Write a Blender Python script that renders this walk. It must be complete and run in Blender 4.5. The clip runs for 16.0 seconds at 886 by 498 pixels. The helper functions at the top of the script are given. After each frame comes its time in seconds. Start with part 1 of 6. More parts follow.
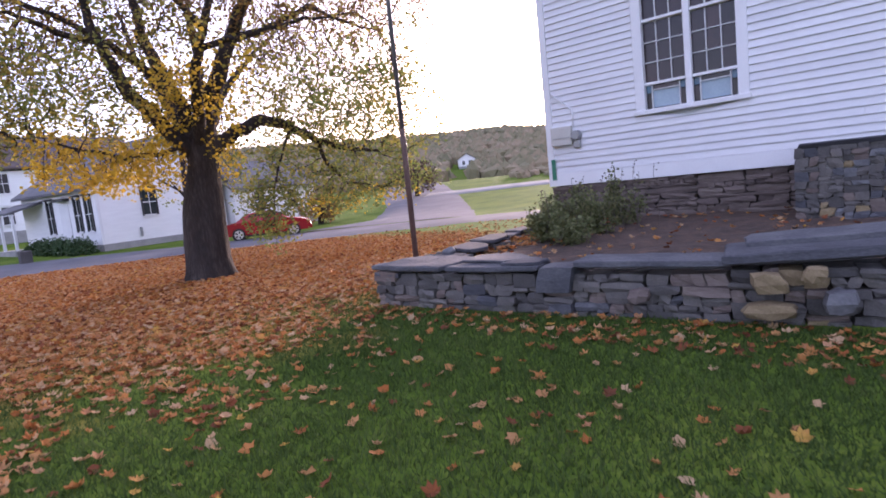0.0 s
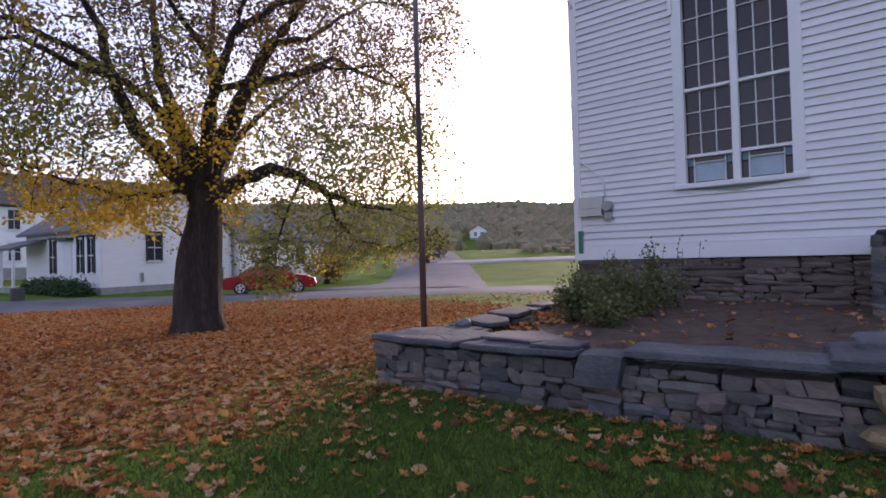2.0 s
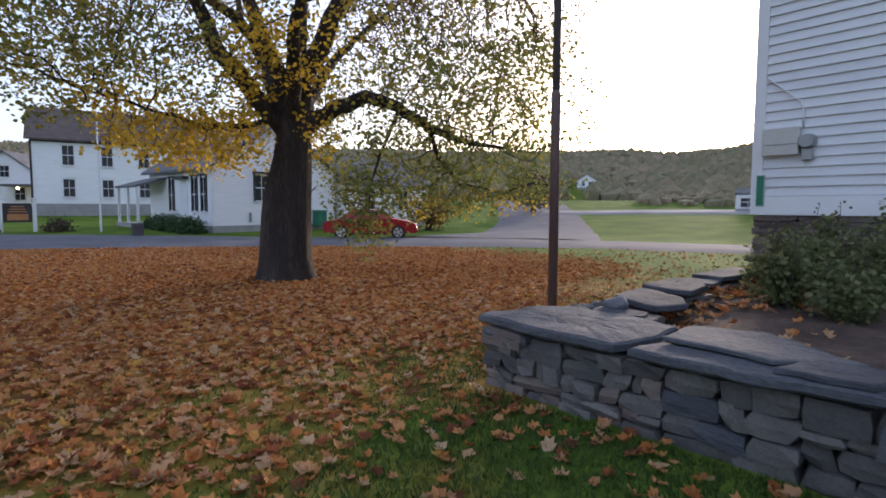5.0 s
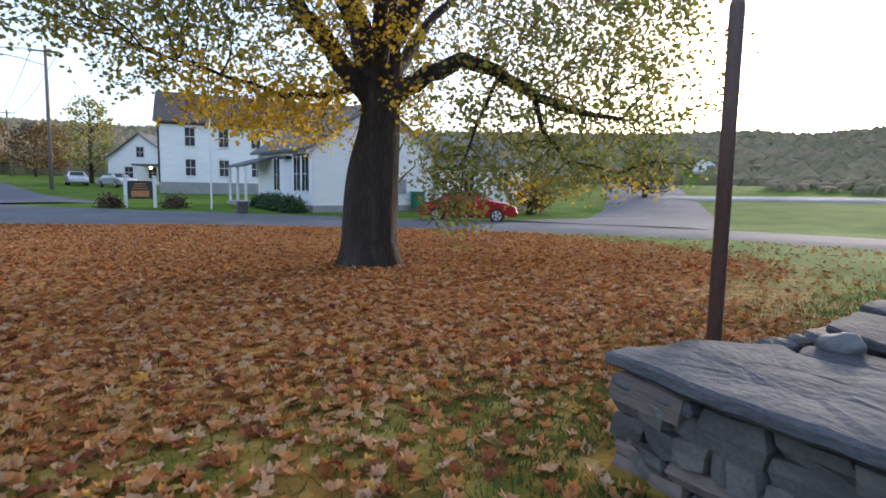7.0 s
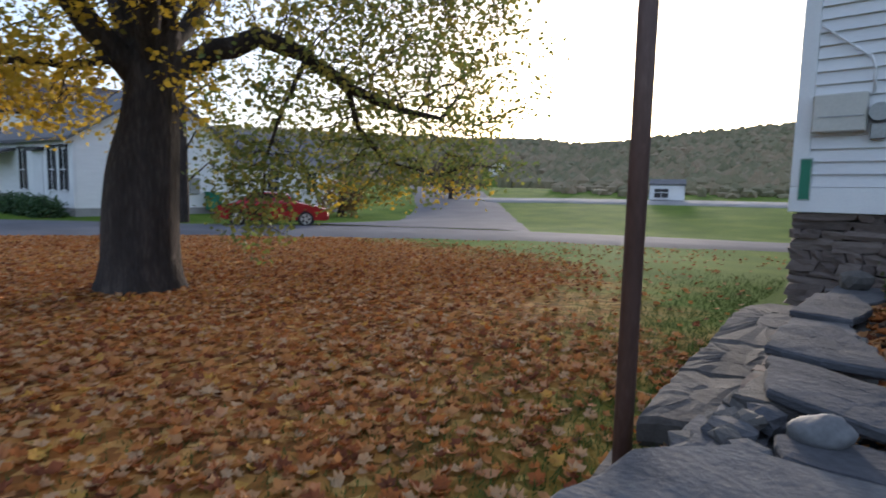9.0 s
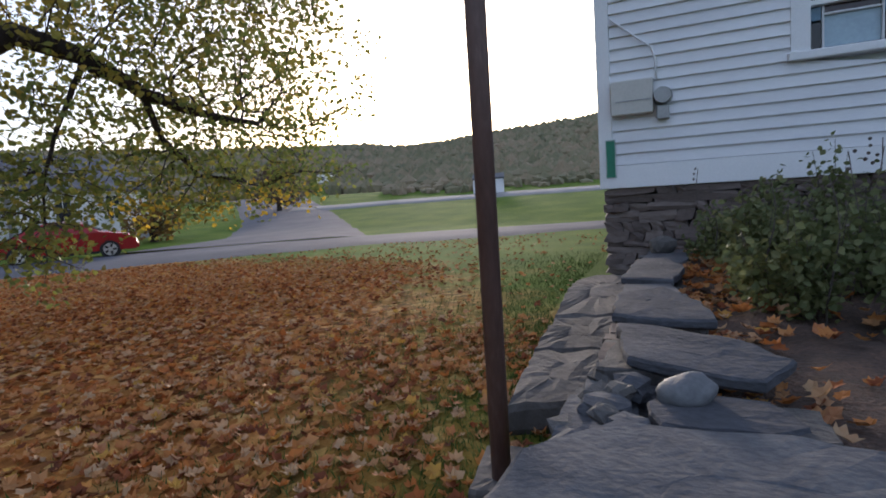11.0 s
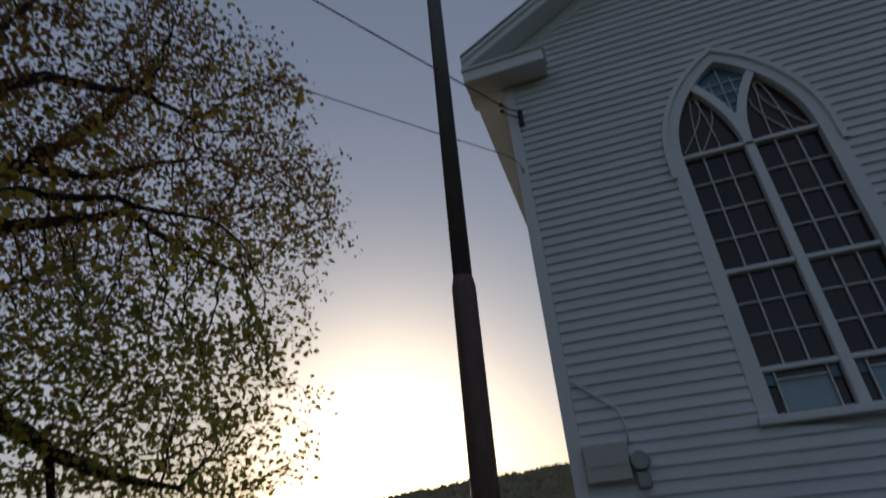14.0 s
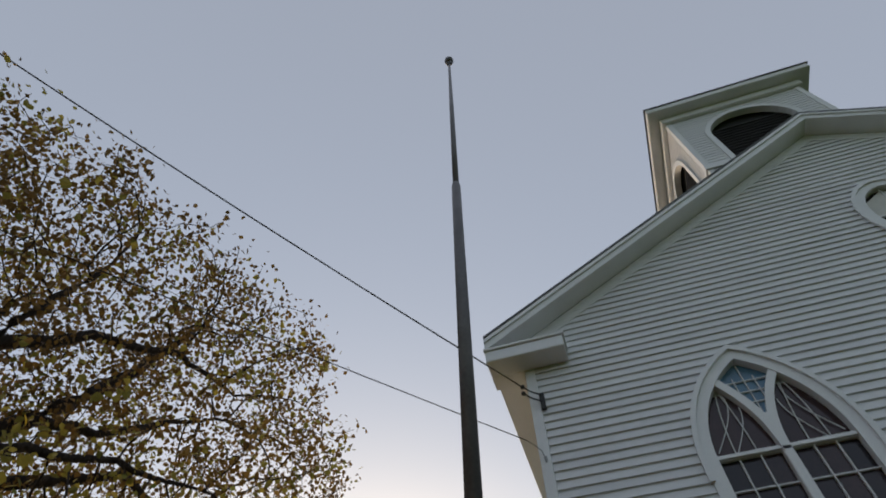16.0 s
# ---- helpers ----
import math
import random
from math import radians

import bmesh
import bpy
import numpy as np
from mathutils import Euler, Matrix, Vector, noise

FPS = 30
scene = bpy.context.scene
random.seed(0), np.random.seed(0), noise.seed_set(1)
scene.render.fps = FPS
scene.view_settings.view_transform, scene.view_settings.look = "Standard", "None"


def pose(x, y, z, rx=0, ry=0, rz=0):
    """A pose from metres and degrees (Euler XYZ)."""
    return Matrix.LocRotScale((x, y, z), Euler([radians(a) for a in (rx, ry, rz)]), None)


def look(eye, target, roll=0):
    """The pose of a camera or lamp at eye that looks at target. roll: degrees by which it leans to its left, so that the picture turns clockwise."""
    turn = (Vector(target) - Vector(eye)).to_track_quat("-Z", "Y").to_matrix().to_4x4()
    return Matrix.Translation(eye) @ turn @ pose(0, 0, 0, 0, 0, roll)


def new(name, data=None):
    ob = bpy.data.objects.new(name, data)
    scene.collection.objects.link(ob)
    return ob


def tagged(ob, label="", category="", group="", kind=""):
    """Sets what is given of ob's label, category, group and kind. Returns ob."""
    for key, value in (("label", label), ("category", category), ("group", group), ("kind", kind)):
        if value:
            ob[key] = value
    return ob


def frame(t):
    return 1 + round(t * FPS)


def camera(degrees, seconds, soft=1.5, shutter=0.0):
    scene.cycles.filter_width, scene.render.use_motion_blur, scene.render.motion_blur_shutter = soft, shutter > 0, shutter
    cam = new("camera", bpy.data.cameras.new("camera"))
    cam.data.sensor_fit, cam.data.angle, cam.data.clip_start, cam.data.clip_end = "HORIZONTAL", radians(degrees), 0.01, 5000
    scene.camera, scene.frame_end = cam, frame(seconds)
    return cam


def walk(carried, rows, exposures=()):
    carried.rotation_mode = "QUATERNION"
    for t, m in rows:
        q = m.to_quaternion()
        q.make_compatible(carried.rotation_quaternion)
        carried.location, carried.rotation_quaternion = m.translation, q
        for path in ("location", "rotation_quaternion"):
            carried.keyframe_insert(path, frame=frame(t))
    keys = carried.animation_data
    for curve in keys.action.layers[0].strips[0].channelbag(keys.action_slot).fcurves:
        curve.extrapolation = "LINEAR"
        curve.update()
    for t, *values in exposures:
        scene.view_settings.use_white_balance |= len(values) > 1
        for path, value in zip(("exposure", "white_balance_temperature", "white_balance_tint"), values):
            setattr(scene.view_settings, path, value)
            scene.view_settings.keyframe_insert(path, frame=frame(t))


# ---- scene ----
from mathutils.kdtree import KDTree
cam = camera(77.7, 16.0, soft=1.7, shutter=0.4)
PATH = [
    (0, (5.551, -10.329, 1.365), (4.273, -8.807, 1.146), -5.9),
    (0.5, (5.339, -10.148, 1.344), (4.066, -8.616, 1.167), -5.8),
    (1, (5.238, -9.995, 1.318), (3.955, -8.467, 1.181), -5.9),
    (1.5, (5.067, -9.811, 1.297), (3.742, -8.319, 1.17), -5.0),
    (2, (4.819, -9.609, 1.273), (3.524, -8.085, 1.306), -1.6),
    (2.5, (4.69, -9.328, 1.273), (3.367, -7.828, 1.285), -0.3),
    (3, (4.423, -9.123, 1.227), (3.092, -7.63, 1.219), -0.7),
    (3.5, (4.176, -8.912, 1.231), (2.843, -7.421, 1.211), -1.6),
    (4, (3.953, -8.687, 1.277), (2.461, -7.357, 1.208), -1.5),
    (4.2, (3.838, -8.624, 1.249), (2.297, -7.353, 1.141), -0.8),
    (6.3, (2.529, -7.738, 1.25), (0.986, -6.484, 1.042), 1.6),
    (6.5, (2.447, -7.652, 1.261), (0.769, -6.574, 1.114), 0.6),
    (7, (2.193, -7.462, 1.192), (0.448, -6.509, 0.978), 1.0),
    (7.5, (1.826, -7.302, 1.223), (0.157, -6.218, 1.027), 1.8),
    (8, (1.566, -7.043, 1.264), (-0.021, -5.838, 1.092), -0.1),
    (8.5, (1.276, -6.954, 1.236), (-0.183, -5.602, 1.025), 1.3),
    (9, (1.134, -6.794, 1.259), (-0.189, -5.308, 1.059), 1.4),
    (9.5, (1.106, -6.678, 1.269), (-0.05, -5.048, 1.182), 0.4),
    (10, (1.016, -6.629, 1.273), (0.101, -4.851, 1.258), -4.1),
    (10.2, (1.012, -6.635, 1.263), (0.159, -4.826, 1.218), -4.6),
    (12.3, (0.807, -6.335, 1.164), (-0.034, -4.549, 0.842), -2.3),
    (12.5, (0.794, -6.273, 1.184), (0.033, -4.43, 1.028), -2.8),
    (13, (0.722, -6.197, 1.304), (0.134, -4.317, 1.653), -4.5),
    (13.5, (0.662, -6.2, 1.37), (0.146, -4.382, 2.027), -4.4),
    (14, (0.647, -6.21, 1.421), (0.15, -4.54, 2.402), -5.0),
    (14.5, (0.654, -6.235, 1.463), (0.211, -4.717, 2.687), -3.4),
    (15, (0.667, -6.264, 1.509), (0.249, -4.905, 2.916), -2.3),
    (15.5, (0.678, -6.266, 1.5), (0.312, -5.105, 3.087), -1.3),
    (16, (0.67, -6.32, 1.545), (0.338, -5.269, 3.215), -0.6),
]
EXPOSURES = [(0, 1.52, 6000, 40), (1.5, 1.02, 6000, 37), (2.5, 0.58, 6000, 32), (3.5, 0.55, 6000, 28), (7, 1.12, 5700, 13), (9, 0.7, 5700, 13), (10, 0.0, 5600, 16), (12.5, 1.55, 5900, 15), (13.0, -0.75, 5600, 13), (13.5, -1.12, 5400, 13), (14.0, -1.35, 5900, 14), (14.5, -1.0, 6200, 15), (15, -0.68, 6300, 14), (15.5, -0.28, 6550, 13), (16, -0.08, 6800, 12)]
walk(cam, [(t, look(eye, target, roll)) for t, eye, target, roll in PATH], EXPOSURES)

# ---- world and sun ----
SUN_AZ, SUN_EL = 24.0, 9.0          # degrees west of +y, above the horizon
world = bpy.data.worlds.new("sky")
scene.world = world
world.use_nodes = True
wt = world.node_tree
sky = wt.nodes.new("ShaderNodeTexSky")
sky.sky_type, sky.sun_disc = "NISHITA", False
sky.sun_elevation, sky.sun_rotation = radians(SUN_EL), radians(-SUN_AZ)
sky.air_density, sky.dust_density, sky.ozone_density = 1.0, 2.5, 1.5
bg = wt.nodes["Background"]
bg.inputs["Strength"].default_value = 0.12
# a thin even cloud veil over the clear sky
veil = wt.nodes.new("ShaderNodeMix")
veil.data_type, veil.blend_type = "RGBA", "ADD"
veil.inputs[0].default_value = 1.0
veil.inputs[7].default_value = (2.46, 2.68, 3.12, 1)
wt.links.new(sky.outputs[0], veil.inputs[6])
wt.links.new(veil.outputs[2], bg.inputs["Color"])
sun = new("sun", bpy.data.lights.new("sun", "SUN"))
sun.data.energy, sun.data.angle, sun.data.color = 2.2, radians(8), (1.0, 0.82, 0.62)
sd = Vector((-math.sin(radians(SUN_AZ)) * math.cos(radians(SUN_EL)), math.cos(radians(SUN_AZ)) * math.cos(radians(SUN_EL)), math.sin(radians(SUN_EL))))
sun.matrix_world = look(sd * 50, (0, 0, 0))


# ---- materials ----
def ramp_stops(node, stops):
    cr = node.color_ramp
    while len(cr.elements) < len(stops):
        cr.elements.new(0.5)
    for e, (p, c) in zip(cr.elements, stops):
        e.position, e.color = p, (*c, 1)


def material(name, stops, scale=4.0, fine=40.0, rough=0.7, bump=0.3, per=None, amount=0.5, metal=0.0, stretch=(1, 1, 1), bump_dist=0.01, ior=1.45):
    """Two scales of noise choose a colour from stops; per: 'object' or 'island' adds a random shift for each piece."""
    m = bpy.data.materials.new(name)
    m.use_nodes = True
    nt = m.node_tree
    n, link = nt.nodes, nt.links.new
    b = n["Principled BSDF"]
    geo = n.new("ShaderNodeNewGeometry")
    mp = n.new("ShaderNodeMapping")
    mp.inputs["Scale"].default_value = stretch
    link(geo.outputs["Position"], mp.inputs[0])
    a = n.new("ShaderNodeTexNoise"); a.inputs["Scale"].default_value = scale; a.inputs["Detail"].default_value = 3
    f = n.new("ShaderNodeTexNoise"); f.inputs["Scale"].default_value = fine; f.inputs["Detail"].default_value = 4
    link(mp.outputs[0], a.inputs[0]); link(mp.outputs[0], f.inputs[0])
    mix = n.new("ShaderNodeMath"); mix.operation = "MULTIPLY_ADD"
    mix.inputs[1].default_value = 0.55
    half = n.new("ShaderNodeMath"); half.operation = "MULTIPLY"; half.inputs[1].default_value = 0.45
    link(f.outputs[0], half.inputs[0]); link(a.outputs[0], mix.inputs[0]); link(half.outputs[0], mix.inputs[2])
    wide = n.new("ShaderNodeMapRange"); wide.inputs[1].default_value, wide.inputs[2].default_value = 0.3, 0.7
    link(mix.outputs[0], wide.inputs[0])
    value = wide.outputs[0]
    if per:
        src = n.new("ShaderNodeObjectInfo").outputs["Random"] if per == "object" else geo.outputs["Random Per Island"]
        l = n.new("ShaderNodeMix"); l.inputs[0].default_value = amount
        link(value, l.inputs[2]); link(src, l.inputs[3])
        value = l.outputs[0]
    r = n.new("ShaderNodeValToRGB"); ramp_stops(r, stops)
    link(value, r.inputs[0]); link(r.outputs[0], b.inputs["Base Color"])
    b.inputs["Roughness"].default_value, b.inputs["Metallic"].default_value = rough, metal
    b.inputs["IOR"].default_value = ior
    if bump:
        bp = n.new("ShaderNodeBump"); bp.inputs["Strength"].default_value, bp.inputs["Distance"].default_value = bump, bump_dist
        link(f.outputs[0], bp.inputs["Height"]); link(bp.outputs[0], b.inputs["Normal"])
    return m


def translucent(m, amount=0.4):
    """Lets light through a leaf's own colour."""
    nt = m.node_tree
    b = nt.nodes["Principled BSDF"]
    out = nt.nodes["Material Output"]
    tr = nt.nodes.new("ShaderNodeBsdfTranslucent")
    mx = nt.nodes.new("ShaderNodeMixShader"); mx.inputs[0].default_value = amount
    nt.links.new(b.inputs["Base Color"].links[0].from_socket, tr.inputs[0])
    nt.links.new(b.outputs[0], mx.inputs[1]); nt.links.new(tr.outputs[0], mx.inputs[2])
    nt.links.new(mx.outputs[0], out.inputs[0])
    return m


WHITE = material("white_paint", [(0, (0.58, 0.58, 0.60)), (0.5, (0.67, 0.67, 0.68)), (1, (0.73, 0.73, 0.73))], 1.2, 30, 0.55, 0.15, "object", 0.35, stretch=(0.6, 1, 4))
TRIM = material("white_trim_paint", [(0, (0.66, 0.66, 0.67)), (1, (0.76, 0.76, 0.76))], 2, 50, 0.5, 0.1)
HOUSE_WHITE = material("house_white_paint", [(0, (0.72, 0.72, 0.72)), (1, (0.82, 0.82, 0.82))], 1.0, 12, 0.6, 0.1, stretch=(1, 1, 6))
STONE = material("field_stone", [(0, (0.040, 0.037, 0.036)), (0.35, (0.075, 0.070, 0.067)), (0.7, (0.125, 0.115, 0.106)), (1, (0.21, 0.185, 0.155))], 5, 60, 0.85, 0.6, "object", 0.5)
STONE_OCHRE = material("ochre_stone", [(0, (0.13, 0.095, 0.05)), (0.5, (0.22, 0.165, 0.09)), (1, (0.30, 0.24, 0.15))], 6, 60, 0.85, 0.6, "object", 0.3)
SLATE = material("slate_slab", [(0, (0.040, 0.041, 0.047)), (0.5, (0.078, 0.080, 0.090)), (1, (0.145, 0.146, 0.152))], 3, 34, 0.9, 0.55, "object", 0.35, stretch=(0.9, 1.1, 2), bump_dist=0.015, ior=1.25)
QUARTZ = material("pale_stone", [(0, (0.075, 0.077, 0.085)), (1, (0.17, 0.17, 0.175))], 6, 40, 0.7, 0.4)
FOUND = material("foundation_stone", [(0, (0.065, 0.050, 0.045)), (0.5, (0.135, 0.105, 0.092)), (1, (0.22, 0.18, 0.155))], 3, 30, 0.9, 0.7, "object", 0.4, stretch=(0.6, 0.6, 2.2))
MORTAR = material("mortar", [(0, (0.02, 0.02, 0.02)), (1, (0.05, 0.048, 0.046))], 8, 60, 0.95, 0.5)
MULCH = material("mulch_soil", [(0, (0.035, 0.025, 0.02)), (0.5, (0.075, 0.05, 0.038)), (1, (0.15, 0.09, 0.06))], 6, 50, 0.95, 0.8, bump_dist=0.03)
ASPHALT = material("asphalt", [(0, (0.075, 0.076, 0.086)), (1, (0.135, 0.137, 0.152))], 0.6, 60, 0.9, 0.3, ior=1.2)
GRAVEL = material("pale_gravel", [(0, (0.15, 0.147, 0.145)), (1, (0.25, 0.245, 0.24))], 0.7, 40, 0.95, 0.3)
BARK = material("bark", [(0, (0.014, 0.011, 0.010)), (0.5, (0.036, 0.028, 0.025)), (1, (0.085, 0.066, 0.058))], 4, 26, 0.95, 1.0, stretch=(1, 1, 0.22), bump_dist=0.04)
TWIG = material("twig_bark", [(0, (0.05, 0.04, 0.034)), (1, (0.13, 0.105, 0.09))], 8, 60, 0.9, 0.3)
LITTER = translucent(material("fallen_leaf", [(0, (0.091, 0.035, 0.02)), (0.14, (0.2, 0.064, 0.027)), (0.3, (0.364, 0.127, 0.032)), (0.45, (0.419, 0.191, 0.064)), (0.6, (0.4, 0.209, 0.091)), (0.75, (0.437, 0.3, 0.173)), (0.86, (0.382, 0.155, 0.064)), (0.94, (0.473, 0.282, 0.055)), (1, (0.309, 0.064, 0.036))], 3, 30, 0.75, 0.2, "island", 0.9, ior=1.25), 0.2)
CROWN = translucent(material("maple_leaf", [(0, (0.11, 0.12, 0.03)), (0.35, (0.20, 0.19, 0.045)), (0.65, (0.33, 0.28, 0.055)), (0.88, (0.46, 0.35, 0.06)), (1, (0.50, 0.33, 0.06))], 0.42, 4, 0.55, 0.1, "island", 0.45), 0.5)
CROWN_GREEN = translucent(material("green_maple_leaf", [(0, (0.09, 0.13, 0.04)), (0.45, (0.17, 0.21, 0.055)), (0.8, (0.28, 0.27, 0.06)), (1, (0.48, 0.37, 0.07))], 0.8, 4, 0.55, 0.1, "island", 0.5), 0.58)
CROWN_RUST = translucent(material("rust_maple_leaf", [(0, (0.07, 0.05, 0.022)), (0.5, (0.17, 0.10, 0.03)), (0.85, (0.28, 0.17, 0.045)), (1, (0.40, 0.28, 0.06))], 0.5, 4, 0.55, 0.1, "island", 0.5), 0.45)
CROWN_YELLOW = translucent(material("yellow_maple_leaf", [(0, (0.36, 0.29, 0.035)), (0.5, (0.60, 0.41, 0.04)), (1, (0.70, 0.48, 0.05))], 0.6, 4, 0.5, 0.1, "island", 0.5), 0.55)
BLADE = translucent(material("grass_blade", [(0, (0.030, 0.055, 0.016)), (0.6, (0.062, 0.105, 0.028)), (1, (0.13, 0.15, 0.05))], 0.8, 8, 0.6, 0.0, "island", 0.5, ior=1.15), 0.3)
BED_SHRUB = translucent(material("dry_green_bush_leaf", [(0, (0.075, 0.095, 0.035)), (0.5, (0.135, 0.155, 0.06)), (0.85, (0.21, 0.21, 0.09)), (1, (0.28, 0.21, 0.10))], 2, 10, 0.7, 0.0, "island", 0.6), 0.4)
SHRUB = translucent(material("shrub_leaf", [(0, (0.02, 0.05, 0.018)), (0.6, (0.05, 0.10, 0.035)), (1, (0.13, 0.16, 0.07))], 2, 10, 0.6, 0.0, "island", 0.6), 0.3)
WOODS = material("autumn_woods", [(0, (0.10, 0.10, 0.055)), (0.4, (0.17, 0.155, 0.085)), (0.7, (0.23, 0.18, 0.11)), (1, (0.28, 0.20, 0.125))], 0.05, 0.5, 1.0, 0.8, "island", 0.5, bump_dist=0.5)
CONIFER = material("conifer_needles", [(0, (0.012, 0.028, 0.014)), (1, (0.04, 0.07, 0.03))], 0.6, 6, 0.9, 0.5, "island", 0.5)
POLE = material("brown_painted_steel", [(0, (0.07, 0.038, 0.032)), (0.6, (0.11, 0.062, 0.052)), (1, (0.16, 0.10, 0.085))], 5, 60, 0.5, 0.2, stretch=(1, 1, 0.3))
POLE_GREY = material("weathered_grey_steel", [(0, (0.10, 0.095, 0.10)), (1, (0.17, 0.16, 0.165))], 5, 60, 0.45, 0.15, metal=0.3)
GLASS_DARK = material("dark_stained_glass", [(0, (0.012, 0.010, 0.012)), (0.6, (0.03, 0.018, 0.02)), (1, (0.06, 0.03, 0.03))], 3, 30, 0.12, 0.15, "object", 0.7, bump_dist=0.004)
GLASS_BLUE = material("pale_blue_glass", [(0, (0.22, 0.30, 0.36)), (1, (0.36, 0.46, 0.52))], 4, 30, 0.2, 0.15, "object", 0.4)
GLASS_TEAL = material("blue_stained_glass", [(0, (0.05, 0.11, 0.18)), (1, (0.14, 0.26, 0.36))], 4, 30, 0.15, 0.15, "object", 0.5)
WINDOW_GLASS = material("window_glass", [(0, (0.02, 0.024, 0.03)), (1, (0.05, 0.055, 0.06))], 2, 20, 0.06, 0.05)
SHALE = material("brown_grey_ledge_slab", [(0, (0.055, 0.050, 0.048)), (0.5, (0.10, 0.092, 0.087)), (1, (0.17, 0.155, 0.145))], 3, 26, 0.92, 0.6, "object", 0.3, bump_dist=0.015, ior=1.25)
LEAD = material("pale_glazing_bar", [(0, (0.50, 0.50, 0.50)), (1, (0.66, 0.66, 0.65))], 4, 50, 0.5, 0.1)
SHINGLE = material("grey_shingles", [(0, (0.07, 0.07, 0.078)), (1, (0.15, 0.15, 0.155))], 1.5, 18, 0.9, 0.4)
SHINGLE_BROWN = material("brown_shingles", [(0, (0.06, 0.045, 0.04)), (1, (0.13, 0.10, 0.09))], 1.5, 18, 0.9, 0.4)
# near-black paint standing in for the shade inside belfry and windows
UNLIT_INSIDE = material("painted_unlit_inside", [(0, (0.012, 0.012, 0.013)), (1, (0.025, 0.025, 0.025))], 2, 20, 0.9, 0.0)
SHUTTER = material("dark_shutter_paint", [(0, (0.02, 0.02, 0.022)), (1, (0.05, 0.045, 0.045))], 2, 30, 0.6, 0.1)
CONCRETE = material("grey_concrete", [(0, (0.22, 0.215, 0.21)), (1, (0.36, 0.35, 0.34))], 2, 30, 0.9, 0.3)
BOX_PAINT = material("cream_metal_paint", [(0, (0.46, 0.45, 0.41)), (1, (0.58, 0.56, 0.51))], 4, 40, 0.5, 0.1)
METER_GREY = material("grey_meter_metal", [(0, (0.22, 0.22, 0.22)), (1, (0.36, 0.36, 0.36))], 6, 50, 0.4, 0.1, metal=0.4)
SIGN_GREEN = material("green_sign_sheet", [(0, (0.012, 0.13, 0.075)), (1, (0.02, 0.19, 0.11))], 3, 30, 0.4, 0.0)
CAR_RED = material("dark_red_car_paint", [(0, (0.26, 0.012, 0.016)), (1, (0.33, 0.02, 0.022))], 1, 20, 0.22, 0.0)
RUBBER = material("black_rubber", [(0, (0.012, 0.012, 0.012)), (1, (0.03, 0.03, 0.03))], 6, 50, 0.8, 0.1)
CHROME = material("bright_alloy", [(0, (0.55, 0.55, 0.56)), (1, (0.7, 0.7, 0.7))], 6, 50, 0.3, 0.0, metal=0.8)
WIRE = material("black_cable", [(0, (0.012, 0.012, 0.013)), (1, (0.03, 0.03, 0.03))], 6, 50, 0.6, 0.0)
POST_WOOD = material("weathered_pole_wood", [(0, (0.11, 0.085, 0.07)), (1, (0.24, 0.20, 0.17))], 3, 40, 0.9, 0.4, stretch=(1, 1, 0.15))
SIGN_ORANGE = material("orange_sign_board", [(0, (0.36, 0.15, 0.05)), (1, (0.5, 0.24, 0.09))], 4, 30, 0.6, 0.0)
LAMP_GLOW = bpy.data.materials.new("lit_porch_bulb")
LAMP_GLOW.use_nodes = True
LAMP_GLOW.node_tree.nodes["Principled BSDF"].inputs["Emission Color"].default_value = (1, 0.75, 0.4, 1)
LAMP_GLOW.node_tree.nodes["Principled BSDF"].inputs["Emission Strength"].default_value = 4.0

# ground: lawn, with leaf litter gathered about the maple
TREE = (-7.25, -3.85)
GROUND = material("lawn", [(0, (0.038, 0.078, 0.010)), (0.5, (0.078, 0.128, 0.017)), (1, (0.145, 0.185, 0.030))], 0.5, 25, 0.95, 0.6, bump_dist=0.03, ior=1.12)
_nt = GROUND.node_tree
_b = _nt.nodes["Principled BSDF"]
_geo = next(n for n in _nt.nodes if n.type == "NEW_GEOMETRY")
_grass = _b.inputs["Base Color"].links[0].from_socket
_d = _nt.nodes.new("ShaderNodeVectorMath"); _d.operation = "DISTANCE"; _d.inputs[1].default_value = (-11.0, -6.5, 0)
_nt.links.new(_geo.outputs["Position"], _d.inputs[0])
_w = _nt.nodes.new("ShaderNodeTexNoise"); _w.inputs["Scale"].default_value = 0.9; _w.inputs["Detail"].default_value = 5
_nt.links.new(_geo.outputs["Position"], _w.inputs[0])
_wm = _nt.nodes.new("ShaderNodeMath"); _wm.operation = "MULTIPLY_ADD"; _wm.inputs[1].default_value = 5.0
_nt.links.new(_w.outputs[0], _wm.inputs[0]); _nt.links.new(_d.outputs["Value"], _wm.inputs[2])
_mr = _nt.nodes.new("ShaderNodeMapRange"); _mr.inputs[1].default_value, _mr.inputs[2].default_value, _mr.inputs[3].default_value, _mr.inputs[4].default_value = 12.4, 14.9, 1.0, 0.0
_nt.links.new(_wm.outputs[0], _mr.inputs[0])
_v = _nt.nodes.new("ShaderNodeTexVoronoi"); _v.inputs["Scale"].default_value = 11
_nt.links.new(_geo.outputs["Position"], _v.inputs[0])
_sep = _nt.nodes.new("ShaderNodeSeparateColor"); _nt.links.new(_v.outputs["Color"], _sep.inputs[0])
_lr = _nt.nodes.new("ShaderNodeValToRGB")
ramp_stops(_lr, [(0, (0.13, 0.055, 0.022)), (0.4, (0.28, 0.115, 0.03)), (0.7, (0.38, 0.18, 0.05)), (1, (0.46, 0.28, 0.10))])
_nt.links.new(_sep.outputs[0], _lr.inputs[0])
